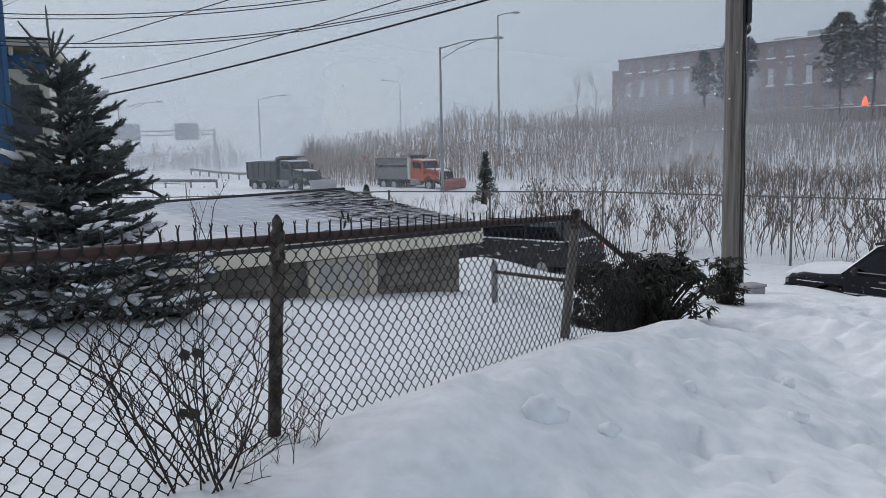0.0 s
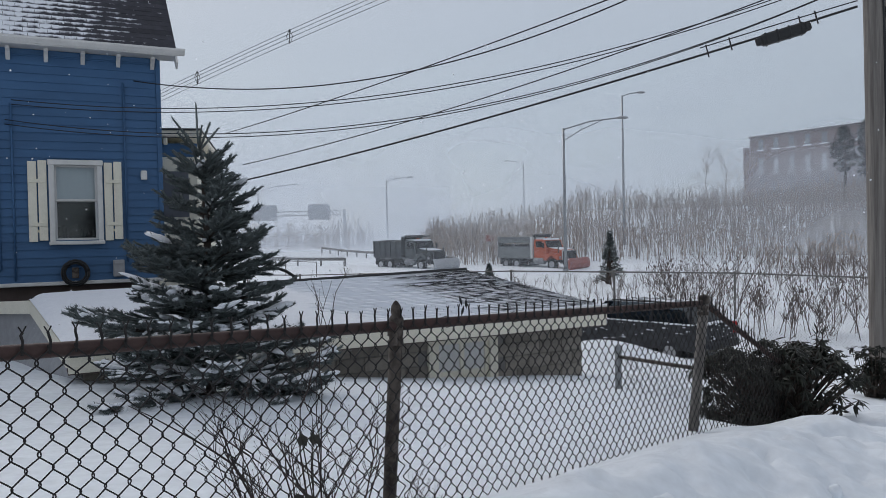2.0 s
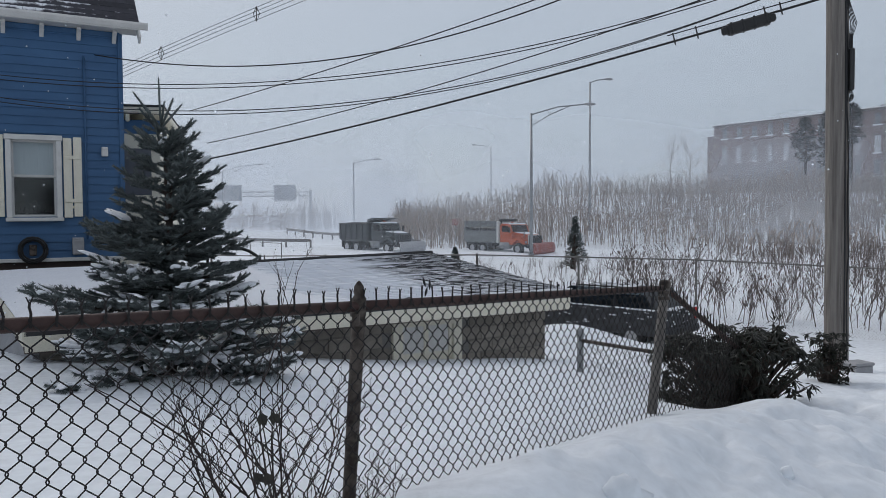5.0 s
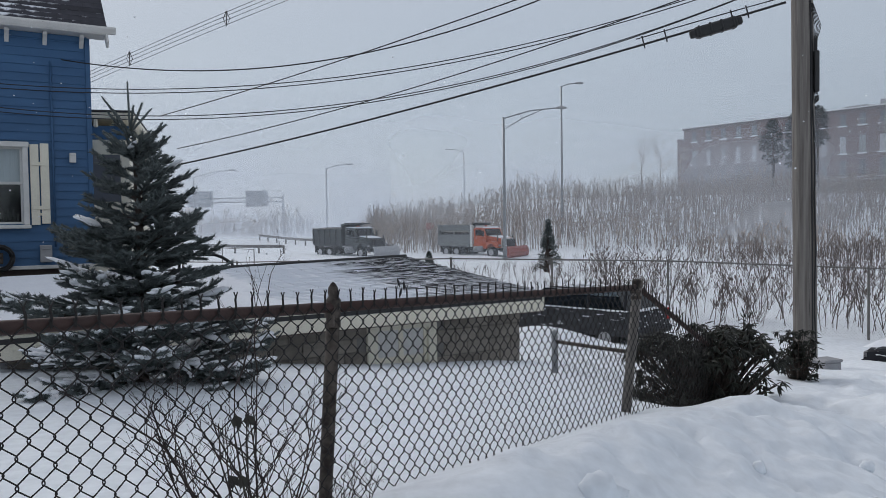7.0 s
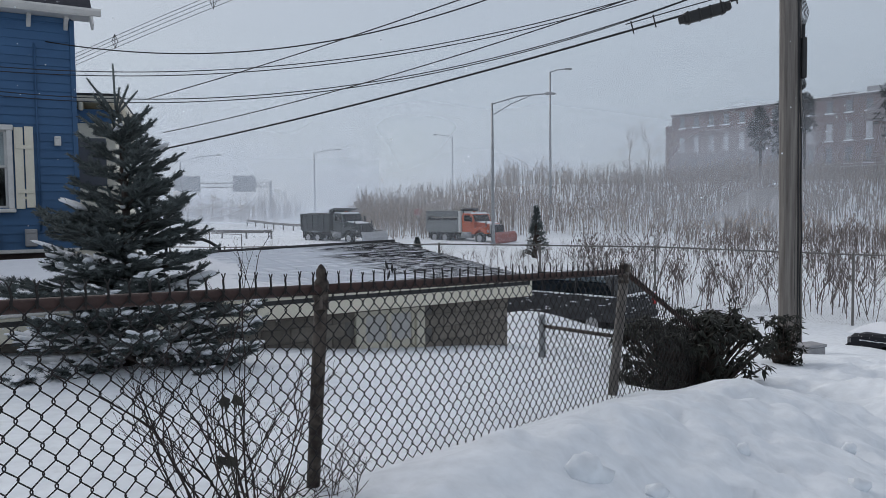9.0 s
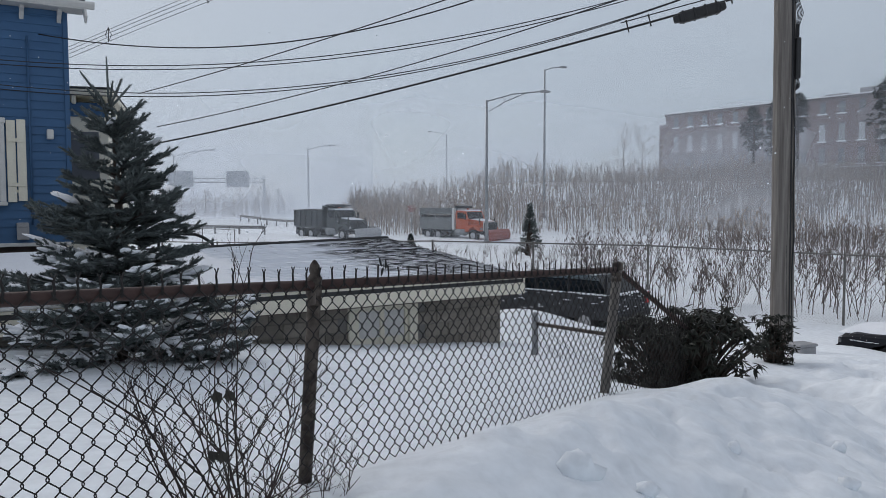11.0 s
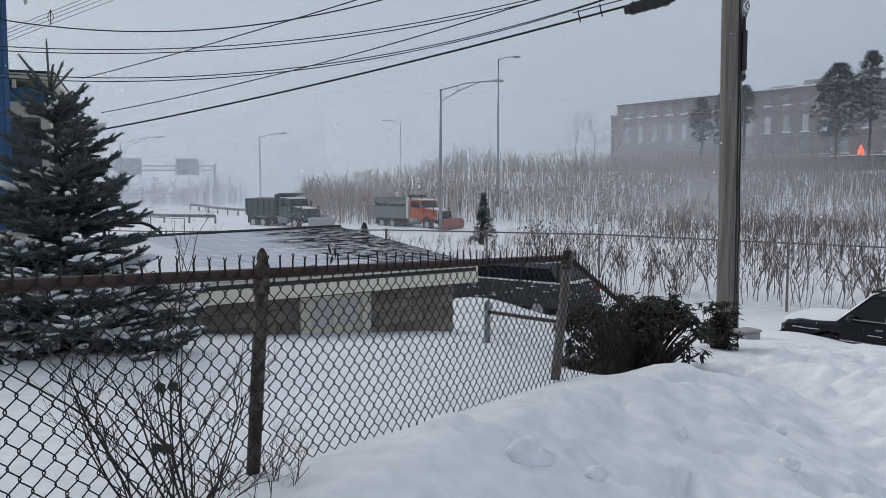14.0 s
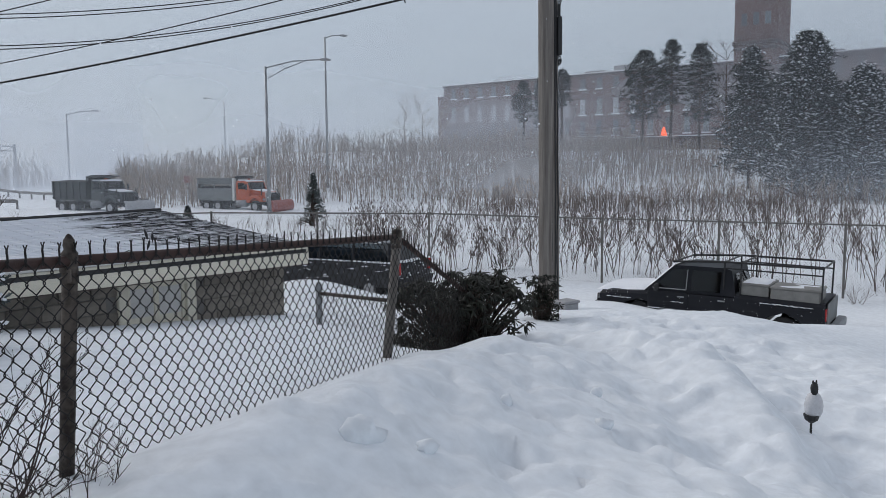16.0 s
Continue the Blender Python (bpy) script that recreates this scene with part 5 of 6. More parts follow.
def plough_truck(m, cab_mat, bed_mat, blade_mat, label, blade_label, hopper, hood_mat):
    """Conventional-cab dump truck with a plough, tail at x = 0, front towards +x, near side at y = 0; hopper: a spreader box in place of the dump body."""
    t = thing("snow_plough_truck", m, label, "truck", "plough trucks on the road")
    part("chassis", Geo().box((3.9, 1.2, .82), (7.4, .9, .28), bev=.04), BLACK, t)
    if hopper:
        bo = part("spreader_box", Geo().prism([(0, 1.15), (0, 2.05), (4.2, 2.05), (4.2, 1.15), (3.9, 1.0), (.3, 1.0)], 0, 2.4), bed_mat, t)
        up = Geo()
        for x0, x1, z0, z1 in ((0, 4.2, 2.38, 2.85), (0, .14, 2.0, 2.4), (2.0, 2.12, 2.0, 2.4), (4.06, 4.2, 2.0, 2.4)):
            up.box(((x0 + x1) / 2, .06, (z0 + z1) / 2), (x1 - x0, .10, z1 - z0), bev=.02)
            up.box(((x0 + x1) / 2, 2.34, (z0 + z1) / 2), (x1 - x0, .10, z1 - z0), bev=.02)
        part("sideboard", up, bed_mat, bo)
        part("load", Geo().box((2.1, 1.2, 2.1), (3.9, 2.1, .5), bev=.1), BLACK, bo, "dark grit load")
        part("tail_board", Geo().box((.05, 1.2, 2.3), (.1, 2.3, 1.0), bev=.02), bed_mat, bo)
        part("headboard", Geo().box((4.32, 1.2, 1.95), (.26, 2.4, 1.9), bev=.03), OFFWHITE, bo, "pale grey headboard")
    else:
        bo = part("dump_body", Geo().prism([(0, 1.2), (0, 2.55), (4.2, 2.6), (4.2, 1.2), (3.9, 1.05), (.3, 1.05)], .05, 2.35), bed_mat, t)
        part("load", Geo().prism([(.1, 2.5), (.8, 2.68), (2.2, 2.72), (3.6, 2.68), (4.1, 2.5)], .2, 2.2), BLACK, bo, "dark grit load")
        for i in range(6):
            part("side_rib", Geo().box((.12 + i * .8, .0, 1.85), (.11, .12, 1.35), bev=.02), bed_mat, bo)
        for i in range(5):
            part("side_panel_snow", Geo().box((.52 + i * .8, .035, 1.45 + .1 * (i % 2)), (.45, .03, .5), bev=.01), CAR_DUSTED, bo, "snow-crusted side panel")
        part("cab_shield", Geo().prism([(4.0, 2.6), (4.0, 3.0), (5.3, 3.06), (5.35, 2.98), (4.3, 2.86), (4.2, 2.6)], .1, 2.3), bed_mat, bo)
    part("top_rail", Geo().box((2.1, .0, 2.6 if not hopper else 2.88), (4.2, .14, .09), bev=.02), bed_mat, bo)
    tarp = Geo().tube([(4.45, .2, 2.98), (4.45, 2.2, 2.98)], .13, 10)
    part("tarp_roll", tarp, BLACK, bo, smooth=True)
    cab = part("cab", Geo().prism([(4.55, .85), (4.55, 2.5), (4.68, 2.68), (5.55, 2.66), (5.72, 2.58), (6.02, 1.92), (6.05, .85)], .12, 2.28), cab_mat, t)
    part("roof_snow_cap", Geo().prism([(4.62, 2.66), (4.7, 2.74), (5.5, 2.74), (5.68, 2.62)], .2, 2.2), SNOW_CAP, t)
    door = part("door", Geo().box((5.25, .105, 1.42), (.95, .03, 1.05), bev=.01), cab_mat, cab)
    part("side_window", Geo().prism([(5.72, 1.98), (5.5, 2.5), (4.8, 2.5), (4.8, 1.98)], .085, .118), CAR_GLASS, door)
    part("door_handle", Geo().box((4.9, .08, 1.75), (.14, .03, .04), bev=.008), STEEL, door)
    part("windscreen", slab([(5.74, .26, 2.54), (5.74, 2.14, 2.54), (6.01, 2.14, 1.96), (6.01, .26, 1.96)][::-1], .03), CAR_GLASS, cab)
    part("bonnet", Geo().prism([(6.0, .9), (6.0, 1.92), (7.3, 1.78), (7.5, 1.66), (7.52, .9)], .42, 1.98), hood_mat, t)
    part("bonnet_snow", Geo().prism([(6.02, 1.92), (6.1, 1.97), (7.2, 1.84), (7.3, 1.77)], .5, 1.9), SNOW_CAP, t)
    gr = part("grille", Geo().box((7.55, 1.2, 1.3), (.07, 1.25, .72), bev=.02), BLACK, t)
    part("grille_frame", Geo().box((7.52, 1.2, 1.3), (.07, 1.45, .9), bev=.03), OFFWHITE if hopper else hood_mat, t)
    for i in range(5):
        part("grille_bar", Geo().box((7.595, .75 + i * .225, 1.3), (.02, .03, .66)), STEEL, gr)
    for y in (.0, 1.9):
        fe = Geo().prism([(5.9, .95), (6.05, 1.32), (6.45, 1.5), (7.1, 1.46), (7.5, 1.2), (7.5, .95), (7.25, .95), (7.05, 1.2), (6.65, 1.28), (6.3, 1.1), (6.2, .95)], y, y + .5)
        part("fender", fe, cab_mat, t)
        part("headlight", Geo().box((7.52, y + .25, 1.12), (.08, .24, .2), bev=.04), GREYBOX, t)
        part("marker_lamp", Geo().tube([(7.3, y + .25, 1.5), (7.3, y + .25, 1.95), (7.34, y + .25, 2.0)], .05, 6), BLACK, t)
        part("wing_mirror", Geo().box((5.95, -.14 if y < 1 else 2.54, 2.15), (.06, .2, .5), bev=.03), BLACK, t)
    part("bumper", Geo().box((7.72, 1.2, .78), (.2, 2.3, .32), bev=.04), BLACK, t)
    part("fuel_tank", Geo().tube([(4.6, .22, .8), (5.7, .22, .8)], .3, 14), STEEL, t, smooth=True)
    part("exhaust_stack", Geo().tube([(4.47, .35, 1.2), (4.47, .35, 3.1)], .07, 8), BLACK, t)
    part("beacon", Geo().tube([(5.0, 1.2, 2.7), (5.0, 1.2, 2.86)], .1, 8), ORANGE, t)
    for x in (1.05, 2.4, 6.7):
        for y in (.22, 2.18):
            wheel(t, x, y, .52, .52, .34)
    for x in (.35, 3.1):
        part("mud_flap", Geo().box((x, .25, .75), (.04, .5, .6), bev=.01), BLACK, t)
    prof = [(8.62, .10), (8.86, .30), (8.92, .62), (8.84, .92), (8.66, 1.10), (8.58, 1.06), (8.74, .88), (8.82, .62), (8.77, .34), (8.55, .16)]
    bl = Geo().prism(prof, -.75, 3.15)
    bl.v = [(x - .32 * (y - 1.2), y, z) for x, y, z in bl.v]
    blade = part("plough_blade", bl, blade_mat, t, blade_label)
    for i in range(6):
        y = -.5 + i * .68
        rb = Geo().prism([(8.5, .2), (8.5, .95), (8.62, .98), (8.72, .62), (8.62, .2)], y, y + .06)
        rb.v = [(x - .32 * (yy - 1.2), yy, z) for x, yy, z in rb.v]
        part("blade_rib", rb, blade_mat, blade)
    for y in (.7, 1.7):
        part("push_arm", Geo().tube([(7.6, y, .62), (8.5 - .32 * (y - 1.2), y, .5)], .08, 6), BLACK, t)
    lf = part("lift_frame", Geo().box((7.95, 1.2, 1.2), (.12, 1.1, .95), bev=.03), BLACK, t)
    part("lift_arm", Geo().tube([(7.95, 1.2, 1.7), (8.5, 1.2, 1.35)], .06, 6), BLACK, lf)


def truck_pose(x, y, heading):
    return pose(x, y, ground_z(x, y) - .26, 0, 0, heading) @ Matrix.Translation((-4, -1.2, 0))


plough_truck(truck_pose(8.9, 69.5, -52), ORANGE, DUMP, PLOW_RED, "orange plough truck with a salt-grey spreader body on the road", "red plough blade", True, ORANGE)
plough_truck(truck_pose(-2.4, 70.0, -49), CAR_GREEN, CAR_GREEN, PLOW_GREY, "dark green plough truck on the road", "pale grey plough blade", False, CAR_GREEN)


# ---- highway: lamps, sign gantry, rails ----
def street_lamp(x, y, top, arm, side, double=True, group="highway lamps"):
    z = ground_z(x, y) - .3
    h = top - z
    t = thing("street_lamp", pose(x, y, z), "tall galvanised highway lamp with a bracket arm", "street lamp", group)
    part("pole", Geo().tube([(0, 0, 0), (0, 0, h * .5), (0, 0, h)], [.14, .12, .085], 12), STEEL, t, smooth=True)
    part("base_flange", Geo().tube([(0, 0, .2), (0, 0, .5)], .24, 10), STEEL, t)
    e = (side * arm, 0, h + arm * .17)
    part("arm", Geo().tube([(0, 0, h - .1), (side * arm * .5, 0, h + arm * .12), e], .05, 8), STEEL, t)
    if double:
        part("arm", Geo().tube([(0, 0, h - 1.0), (side * arm * .35, 0, h - .1), (side * arm * .75, 0, h + arm * .145)], .04, 8), STEEL, t)
        part("brace", Geo().tube([(side * arm * .35, 0, h - .1), (side * arm * .3, 0, h + .27)], .03, 6), STEEL, t)
    hd = Geo()
    hd.blob((e[0] + side * .45, 0, e[2] + .02), (.5, .18, .13), 10, 6)
    part("lamp_head", hd, GREYBOX, t, "grey cobra-head lantern", smooth=True)


street_lamp(10.26, 63.0, 9.85, 4.3, 1)
street_lamp(20.5, 86.0, 16.3, 1.6, 1, False)
street_lamp(-7.3, 115.0, 9.45, 3.0, 1, False)
street_lamp(-26.1, 115.0, 8.4, 5.0, 1)
street_lamp(17.8, 160.0, 15.6, 3.0, -1, False)

gan = thing("sign_gantry", pose(-15.9, 135, ground_z(-15.9, 135)), "steel highway sign gantry with two sign backs", "gantry")
part("leg", Geo().tube([(0, 0, -.5), (0, 0, 6.6)], .22, 10), STEEL, gan)
part("leg", Geo().tube([(-28, 0, -.5), (-28, 0, 6.6)], .22, 10), STEEL, gan)
for z in (5.6, 6.3):
    part("beam", Geo().tube([(-28, 0, z), (0, 0, z)], .1, 8), STEEL, gan)
for i in range(20):
    part("brace", Geo().tube([(-i * 1.4, 0, 5.6 if i % 2 else 6.3), (-(i + 1) * 1.4, 0, 6.3 if i % 2 else 5.6)], .05, 5), STEEL, gan)
for x, w in ((-4.3, 3.7), (-13.6, 4.2)):
    part("sign_panel", Geo().box((x, -.3, 6.15), (w, .12, 2.7), bev=.02), SIGN_BACK, gan, "grey back of a highway sign")


def guardrail(p, q, n, group, h=.7):
    t = thing("guardrail", along((p[0], p[1], 0), q), "weathered roadside guardrail drifted with snow", "guardrail", group)
    L = math.hypot(q[0] - p[0], q[1] - p[1])
    zz = [ground_z(p[0] + (q[0] - p[0]) * i / n, p[1] + (q[1] - p[1]) * i / n) for i in range(n + 1)]
    for i in range(n + 1):
        part("post", Geo().box((L * i / n, 0, zz[i] + .2), (.15, .15, 1.2), bev=.02), GUARD, t)
    for i in range(n):
        b = Geo()
        prof = [(-.02, -.15), (.03, -.1), (-.02, -.03), (-.02, .03), (.03, .1), (-.02, .15)]
        for x, zc in ((L * i / n, zz[i] + h), (L * (i + 1) / n, zz[i + 1] + h)):
            b.v += [(x, -.1 - a, zc + c) for a, c in prof]
        k = len(prof)
        b.f = [(j, j + 1, j + 1 + k, j + k) for j in range(k - 1)]
        part("rail", b, GUARD, t)


guardrail((-15.5, 105), (1.5, 75), 12, "guardrails")
guardrail((-40, 96), (-9, 76), 12, "guardrails")


def wire_fence(points, h, spacing, label, mesh=True, top=None):
    """A long chain-link fence that follows the ground."""
    t = thing("boundary_fence", pose(0, 0, 0), label, "fence", "boundary fences")
    for k, (p, q) in enumerate(zip(points, points[1:])):
        L = math.hypot(q[0] - p[0], q[1] - p[1])
        n = max(int(L / spacing), 1)
        for i in range(n if k < len(points) - 2 else n + 1):
            u = i / n
            x, y, zt = (p[j] + (q[j] - p[j]) * u for j in range(3))
            part("post", Geo().tube([(x, y, zt - h - .6), (x, y, zt + .05)], .035, 8), GUARD, t)
        part("top_rail", Geo().tube([p, q], .024, 6), GUARD, t)
        if mesh:
            g = sheared(zigzag_mesh(L, h + .3, .09, .0022, 3), (q[2] - p[2]) / L)
            part("wire_mesh", g, WIRE, t).matrix_world = along(p, q)


wire_fence([(2.5, 27.0, 0.28), (8.7, 23.0, 0.28), (13.3, 20.3, 0.13), (18.6, 16.2, 0.02), (24.5, 11.0, -0.1)], 1.7, 3.0, "chain-link boundary fence beside the snowy scrub")
wire_fence([(-22.0, 44.0, -0.15), (-6.0, 34.0, -0.05), (2.5, 27.0, 0.28)], 1.2, 3.0, "low wire fence along the road verge", mesh=False)
wire_fence([(-40.0, 76.0, 0.2), (-20.0, 68.0, 0.0), (-9.0, 58.0, -0.3)], 1.0, 3.0, "thin post fence in the snow by the road", mesh=False)
post = thing("road_sign", pose(5.4, 82.0, ground_z(5.4, 82.0)), "small red roadside sign on a post", "sign")
part("post", Geo().tube([(0, 0, -.3), (0, 0, 2.6)], .05, 6), STEEL, post)
part("sign_panel", Geo().box((0, -.08, 2.3), (.9, .04, .7), bev=.02), PLOW_RED, post, "faded red sign panel")


# ---- mill ----
MA, MB = (64.5, 161.0, 0), (106.0, 93.5, 0)
ML = math.hypot(MB[0] - MA[0], MB[1] - MA[1])
mm = along(MA, MB)
mill = thing("brick_mill", mm, "long old brick mill with a square tower, hazy in blowing snow", "mill")
part("wall", Geo().box((ML * .72, 9, 9.0), (ML * 1.44, 18, 22), bev=.05), BRICK, mill)
part("wall", Geo().box((-1.9, 10, 7.9), (4.0, 14, 20.8), bev=.05), BRICK, mill, "lower brick end bay")
part("cornice", Geo().box((ML * .72, -.15, 19.85), (ML * 1.44, .5, .4), bev=.08), BRICK_TRIM, mill)
part("roof", Geo().box((ML * .72, 9, 20.1), (ML * 1.44 + .6, 18.6, .25), bev=.05), SNOW_CAP, mill, "flat snow-covered roof")
part("roof", Geo().box((-1.95, 10, 18.4), (4.2, 14.2, .22), bev=.05), SNOW_CAP, mill)
for x, w, h in ((33.4, 4.2, 1.0), (38.8, 2.6, 1.6), (76, 4, 1.0)):
    part("roof_unit", Geo().box((x, 6, 20.2 + h / 2), (w, 2.6, h), bev=.1), GREYBOX, mill)
bay = 3.42
for k in range(30):
    x = 2.6 + bay * k
    if 58.5 < x < 70.5:
        continue
    for z0, h, gl in ((17.2, 1.9, FAR_GLASS), (12.35, 2.9, PALE_GLASS), (8.3, 2.7, FAR_GLASS)):
        w = part("window", Geo().box((x, -.02, z0 + h / 2), (1.05, .12, h), bev=.03), gl, mill)
        part("window_sill", Geo().box((x, -.16, z0 - .12), (1.6, .4, .2), bev=.04), SNOW_CAP, w)
        part("lintel", Geo().box((x, -.06, z0 + h + .14), (1.5, .2, .26), bev=.04), BRICK_TRIM, w)
        part("meeting_rail", Geo().box((x, -.09, z0 + h / 2), (1.05, .06, .1)), GREYBOX, w)
tx = 65.6
tw = part("tower", Geo().box((tx, 2.5, 20), (7.0, 8, 44), bev=.06), BRICK, mill, "square brick stair tower")
part("tower_cornice", Geo().box((tx, 2.5, 22.6), (7.5, 9, .7), bev=.15), BRICK_TRIM, tw)
part("tower_cornice", Geo().box((tx, 2.5, 21.7), (7.1, 8.6, .5), bev=.1), BRICK_TRIM, tw)
for i in range(3):
    for z in (26.5, 31.5, 36.5):
        part("window", Geo().box((tx - 1.9 + 1.9 * i, -1.52, z), (.9, .12, 2.0), bev=.03), FAR_GLASS, tw)
part("tower_cornice", Geo().box((tx, 2.5, 42.2), (7.5, 9, .8), bev=.15), BRICK_TRIM, tw)
low_wall = thing("retaining_wall", along((74, 112, 0), (96, 80, 0)), "dark low retaining wall at the top of the bank", "wall")
part("wall", Geo().box((12, 0, 4.6), (46, .6, 4.6), bev=.08), FOUND, low_wall)
part("coping", Geo().box((12, 0, 6.97), (46, .9, .16), bev=.04), SNOW_CAP, low_wall)
bc = thing("glowing_marker", pose(78.5, 103, 6.9), "small cone-shaped orange light glowing by the mill", "lamp")
part("glow", Geo().tube([(0, 0, .1), (0, 0, .9), (0, 0, 1.5)], [.5, .32, .05], 10), BEACON, bc)
part("stand", Geo().tube([(0, 0, -3.2), (0, 0, .1)], .08, 6), BLACK, bc)


# ---- trees on the bank ----
def conifer(x, y, trunk_h, crown_h, w, seed, label, snowy=0.0, lump=1.0, mat=None, cone=False, dense=1.0):
    """Bare lower trunk and a ragged crown of many small sprays."""
    rnd = random.Random(seed)
    z = ground_z(x, y)
    t = thing("conifer_tree", pose(x, y, z), label, "tree", "trees on the bank")
    part("trunk", Geo().tube([(0, 0, -.5), (rnd.uniform(-.2, .2), 0, trunk_h), (0, 0, trunk_h + crown_h * .9)], [.22, .17, .04], 8), BARK, t, smooth=True)
    limb, fo, sn = Geo(), Geo(), Geo()
    n = int((80 + crown_h * w * 11) * dense) * (4 if cone else 1)
    for i in range(n):
        k = rnd.random() ** .8
        zc = trunk_h + crown_h * k
        a0 = rnd.uniform(0, 6.283)
        r = w / 2 * (math.sin(math.pi * min(k * .82 + .16, 1)) ** .6) * (.78 + .5 * noise.noise((math.cos(a0) * 1.8 + seed, math.sin(a0) * 1.8, k * 7)) + .22 * rnd.random())
        if snowy > .15 and not cone:
            r *= 1.25 - .6 * k + .5 * noise.noise((math.cos(a0) * 3, math.sin(a0) * 3, k * 9))
        if cone:
            r = w / 2 * (1.02 - k) * rnd.uniform(.8, 1.15)
        a = a0
        rr = r * math.sqrt(rnd.uniform(.15, 1))
        c = Vector((math.cos(a) * rr, math.sin(a) * rr, zc))
        if i % 4 == 0:
            limb.tube([(0, 0, zc - rr * .3), c], [.05, .02], 4)
        s = rnd.uniform(.22, .42) * lump
        for q in range(9):
            d = Vector((rnd.gauss(0, 1), rnd.gauss(0, 1), rnd.gauss(.3, .8))).normalized()
            e = d.orthogonal().normalized() * s * .22
            p = c + d * s * rnd.uniform(.1, .4)
            fo.v += [tuple(p - e), tuple(p + e), tuple(p + d * s)]
            j = len(fo.v)
            fo.f.append((j - 3, j - 2, j - 1))
        if rnd.random() < snowy:
            for _ in range(2):
                o = Vector((rnd.gauss(0, .5), rnd.gauss(0, .5), rnd.gauss(.3, .3))) * s
                sn.blob(c + o, (s * rnd.uniform(.12, .38), s * rnd.uniform(.12, .38), s * rnd.uniform(.07, .17)), 6, 4, .6, rnd)
    part("limbwork", limb, BARK, t, kind="stuff")
    part("crown", fo, mat or CEDAR, t, kind="stuff")
    if snowy:
        part("branch_snow", sn, SNOW_CAP, t, "clumps of snow", smooth=True, kind="stuff")


CL = "tall dark cedar on a bare trunk on the snowy bank"
conifer(68.8, 95, 4.6, 9.6, 6.8, 1, CL, lump=1.15)
conifer(73.5, 95, 6.6, 9.2, 4.7, 2, CL, lump=1.1)
conifer(76.3, 92, 4.0, 11.0, 5.3, 3, CL, lump=1.1)
conifer(51.6, 99, 4.2, 5.6, 3.2, 6, "small ragged cedar on a thin bare trunk")
conifer(54.4, 98, 3.6, 7.4, 3.6, 8, "small ragged cedar on a thin bare trunk")
conifer(57.2, 98, 6.2, 5.2, 3.0, 12, "small ragged cedar on a thin bare trunk")
SL = "broad conifer heavily flecked with snow on the bank"
conifer(63.2, 67.9, 1.9, 13.2, 6.4, 4, SL, .34, 1.15, dense=2.0)
conifer(63.8, 60.9, .5, 15.9, 9.2, 5, SL, .42, 1.2, dense=2.0)
conifer(66.6, 56.6, .3, 12.6, 8.4, 9, SL, .60, 1.15, dense=2.0)
conifer(73.0, 54, .3, 13.5, 8.0, 14, SL, .55, 1.15, dense=1.6)
SM = "small dark spruce among the snowy scrub"
conifer(10.0, 45.5, .1, 2.9, 1.75, 21, SM, .22, .45, NEEDLE, True, .55)
conifer(3.1, 48.0, .1, 1.0, .8, 22, SM, .05, .35, NEEDLE, True)


def bare_tree(x, y, h, seed, label, name="bare_tree", mat=None):
    rnd = random.Random(seed)
    t = thing(name, pose(x, y, ground_z(x, y) - .2), label, "tree", "bare trees on the bank")
    br = Geo()
    tr = [Vector((0, 0, 0))]
    for i in range(6):
        tr.append(tr[-1] + Vector((rnd.gauss(0, .12), rnd.gauss(0, .12), h / 6)))
    part("trunk", Geo().tube(tr, [.16 * (1 - .14 * i) * h / 10 for i in range(7)], 7), mat or BARK, t)

    def grow(p, d, l, r, k):
        q = p + d * l
        m_ = p.lerp(q, .5) + Vector((rnd.gauss(0, .06), rnd.gauss(0, .06), .04)) * l
        br.tube([p, m_, q], [r, r * .8, r * .45], 4, caps=False)
        if k:
            for _ in range(3):
                grow(p.lerp(q, rnd.uniform(.4, 1)), (d + Vector((rnd.uniform(-.7, .7), rnd.uniform(-.7, .7), rnd.uniform(-.1, .6)))).normalized(), l * rnd.uniform(.45, .7), r * .55, k - 1)
    for i in range(2, 7):
        for _ in range(3):
            a = rnd.uniform(0, 6.28)
            grow(tr[i], Vector((math.cos(a), math.sin(a), rnd.uniform(.5, 1.2))).normalized(), h * .2, .04 * h / 10, 3)
    part("branchwork", br, mat or BARK, t, kind="stuff")


bare_tree(79.5, 90, 13, 31, "tall bare tree beside the cedars")
bare_tree(36, 104, 7.0, 32, "bare bushy tree above the scrub", mat=BRUSH)
bare_tree(40, 108, 6.5, 33, "bare bushy tree above the scrub", mat=BRUSH)
bare_tree(44, 112, 6.0, 34, "bare bushy tree above the scrub", mat=BRUSH)


for x, y, h, s in ((-5, 232, 15, 36), (-44, 225, 11, 37), (-30, 228, 10, 39)):
    bare_tree(x, y, h, s, "distant bare tree faint in the blowing snow", mat=BRUSH)


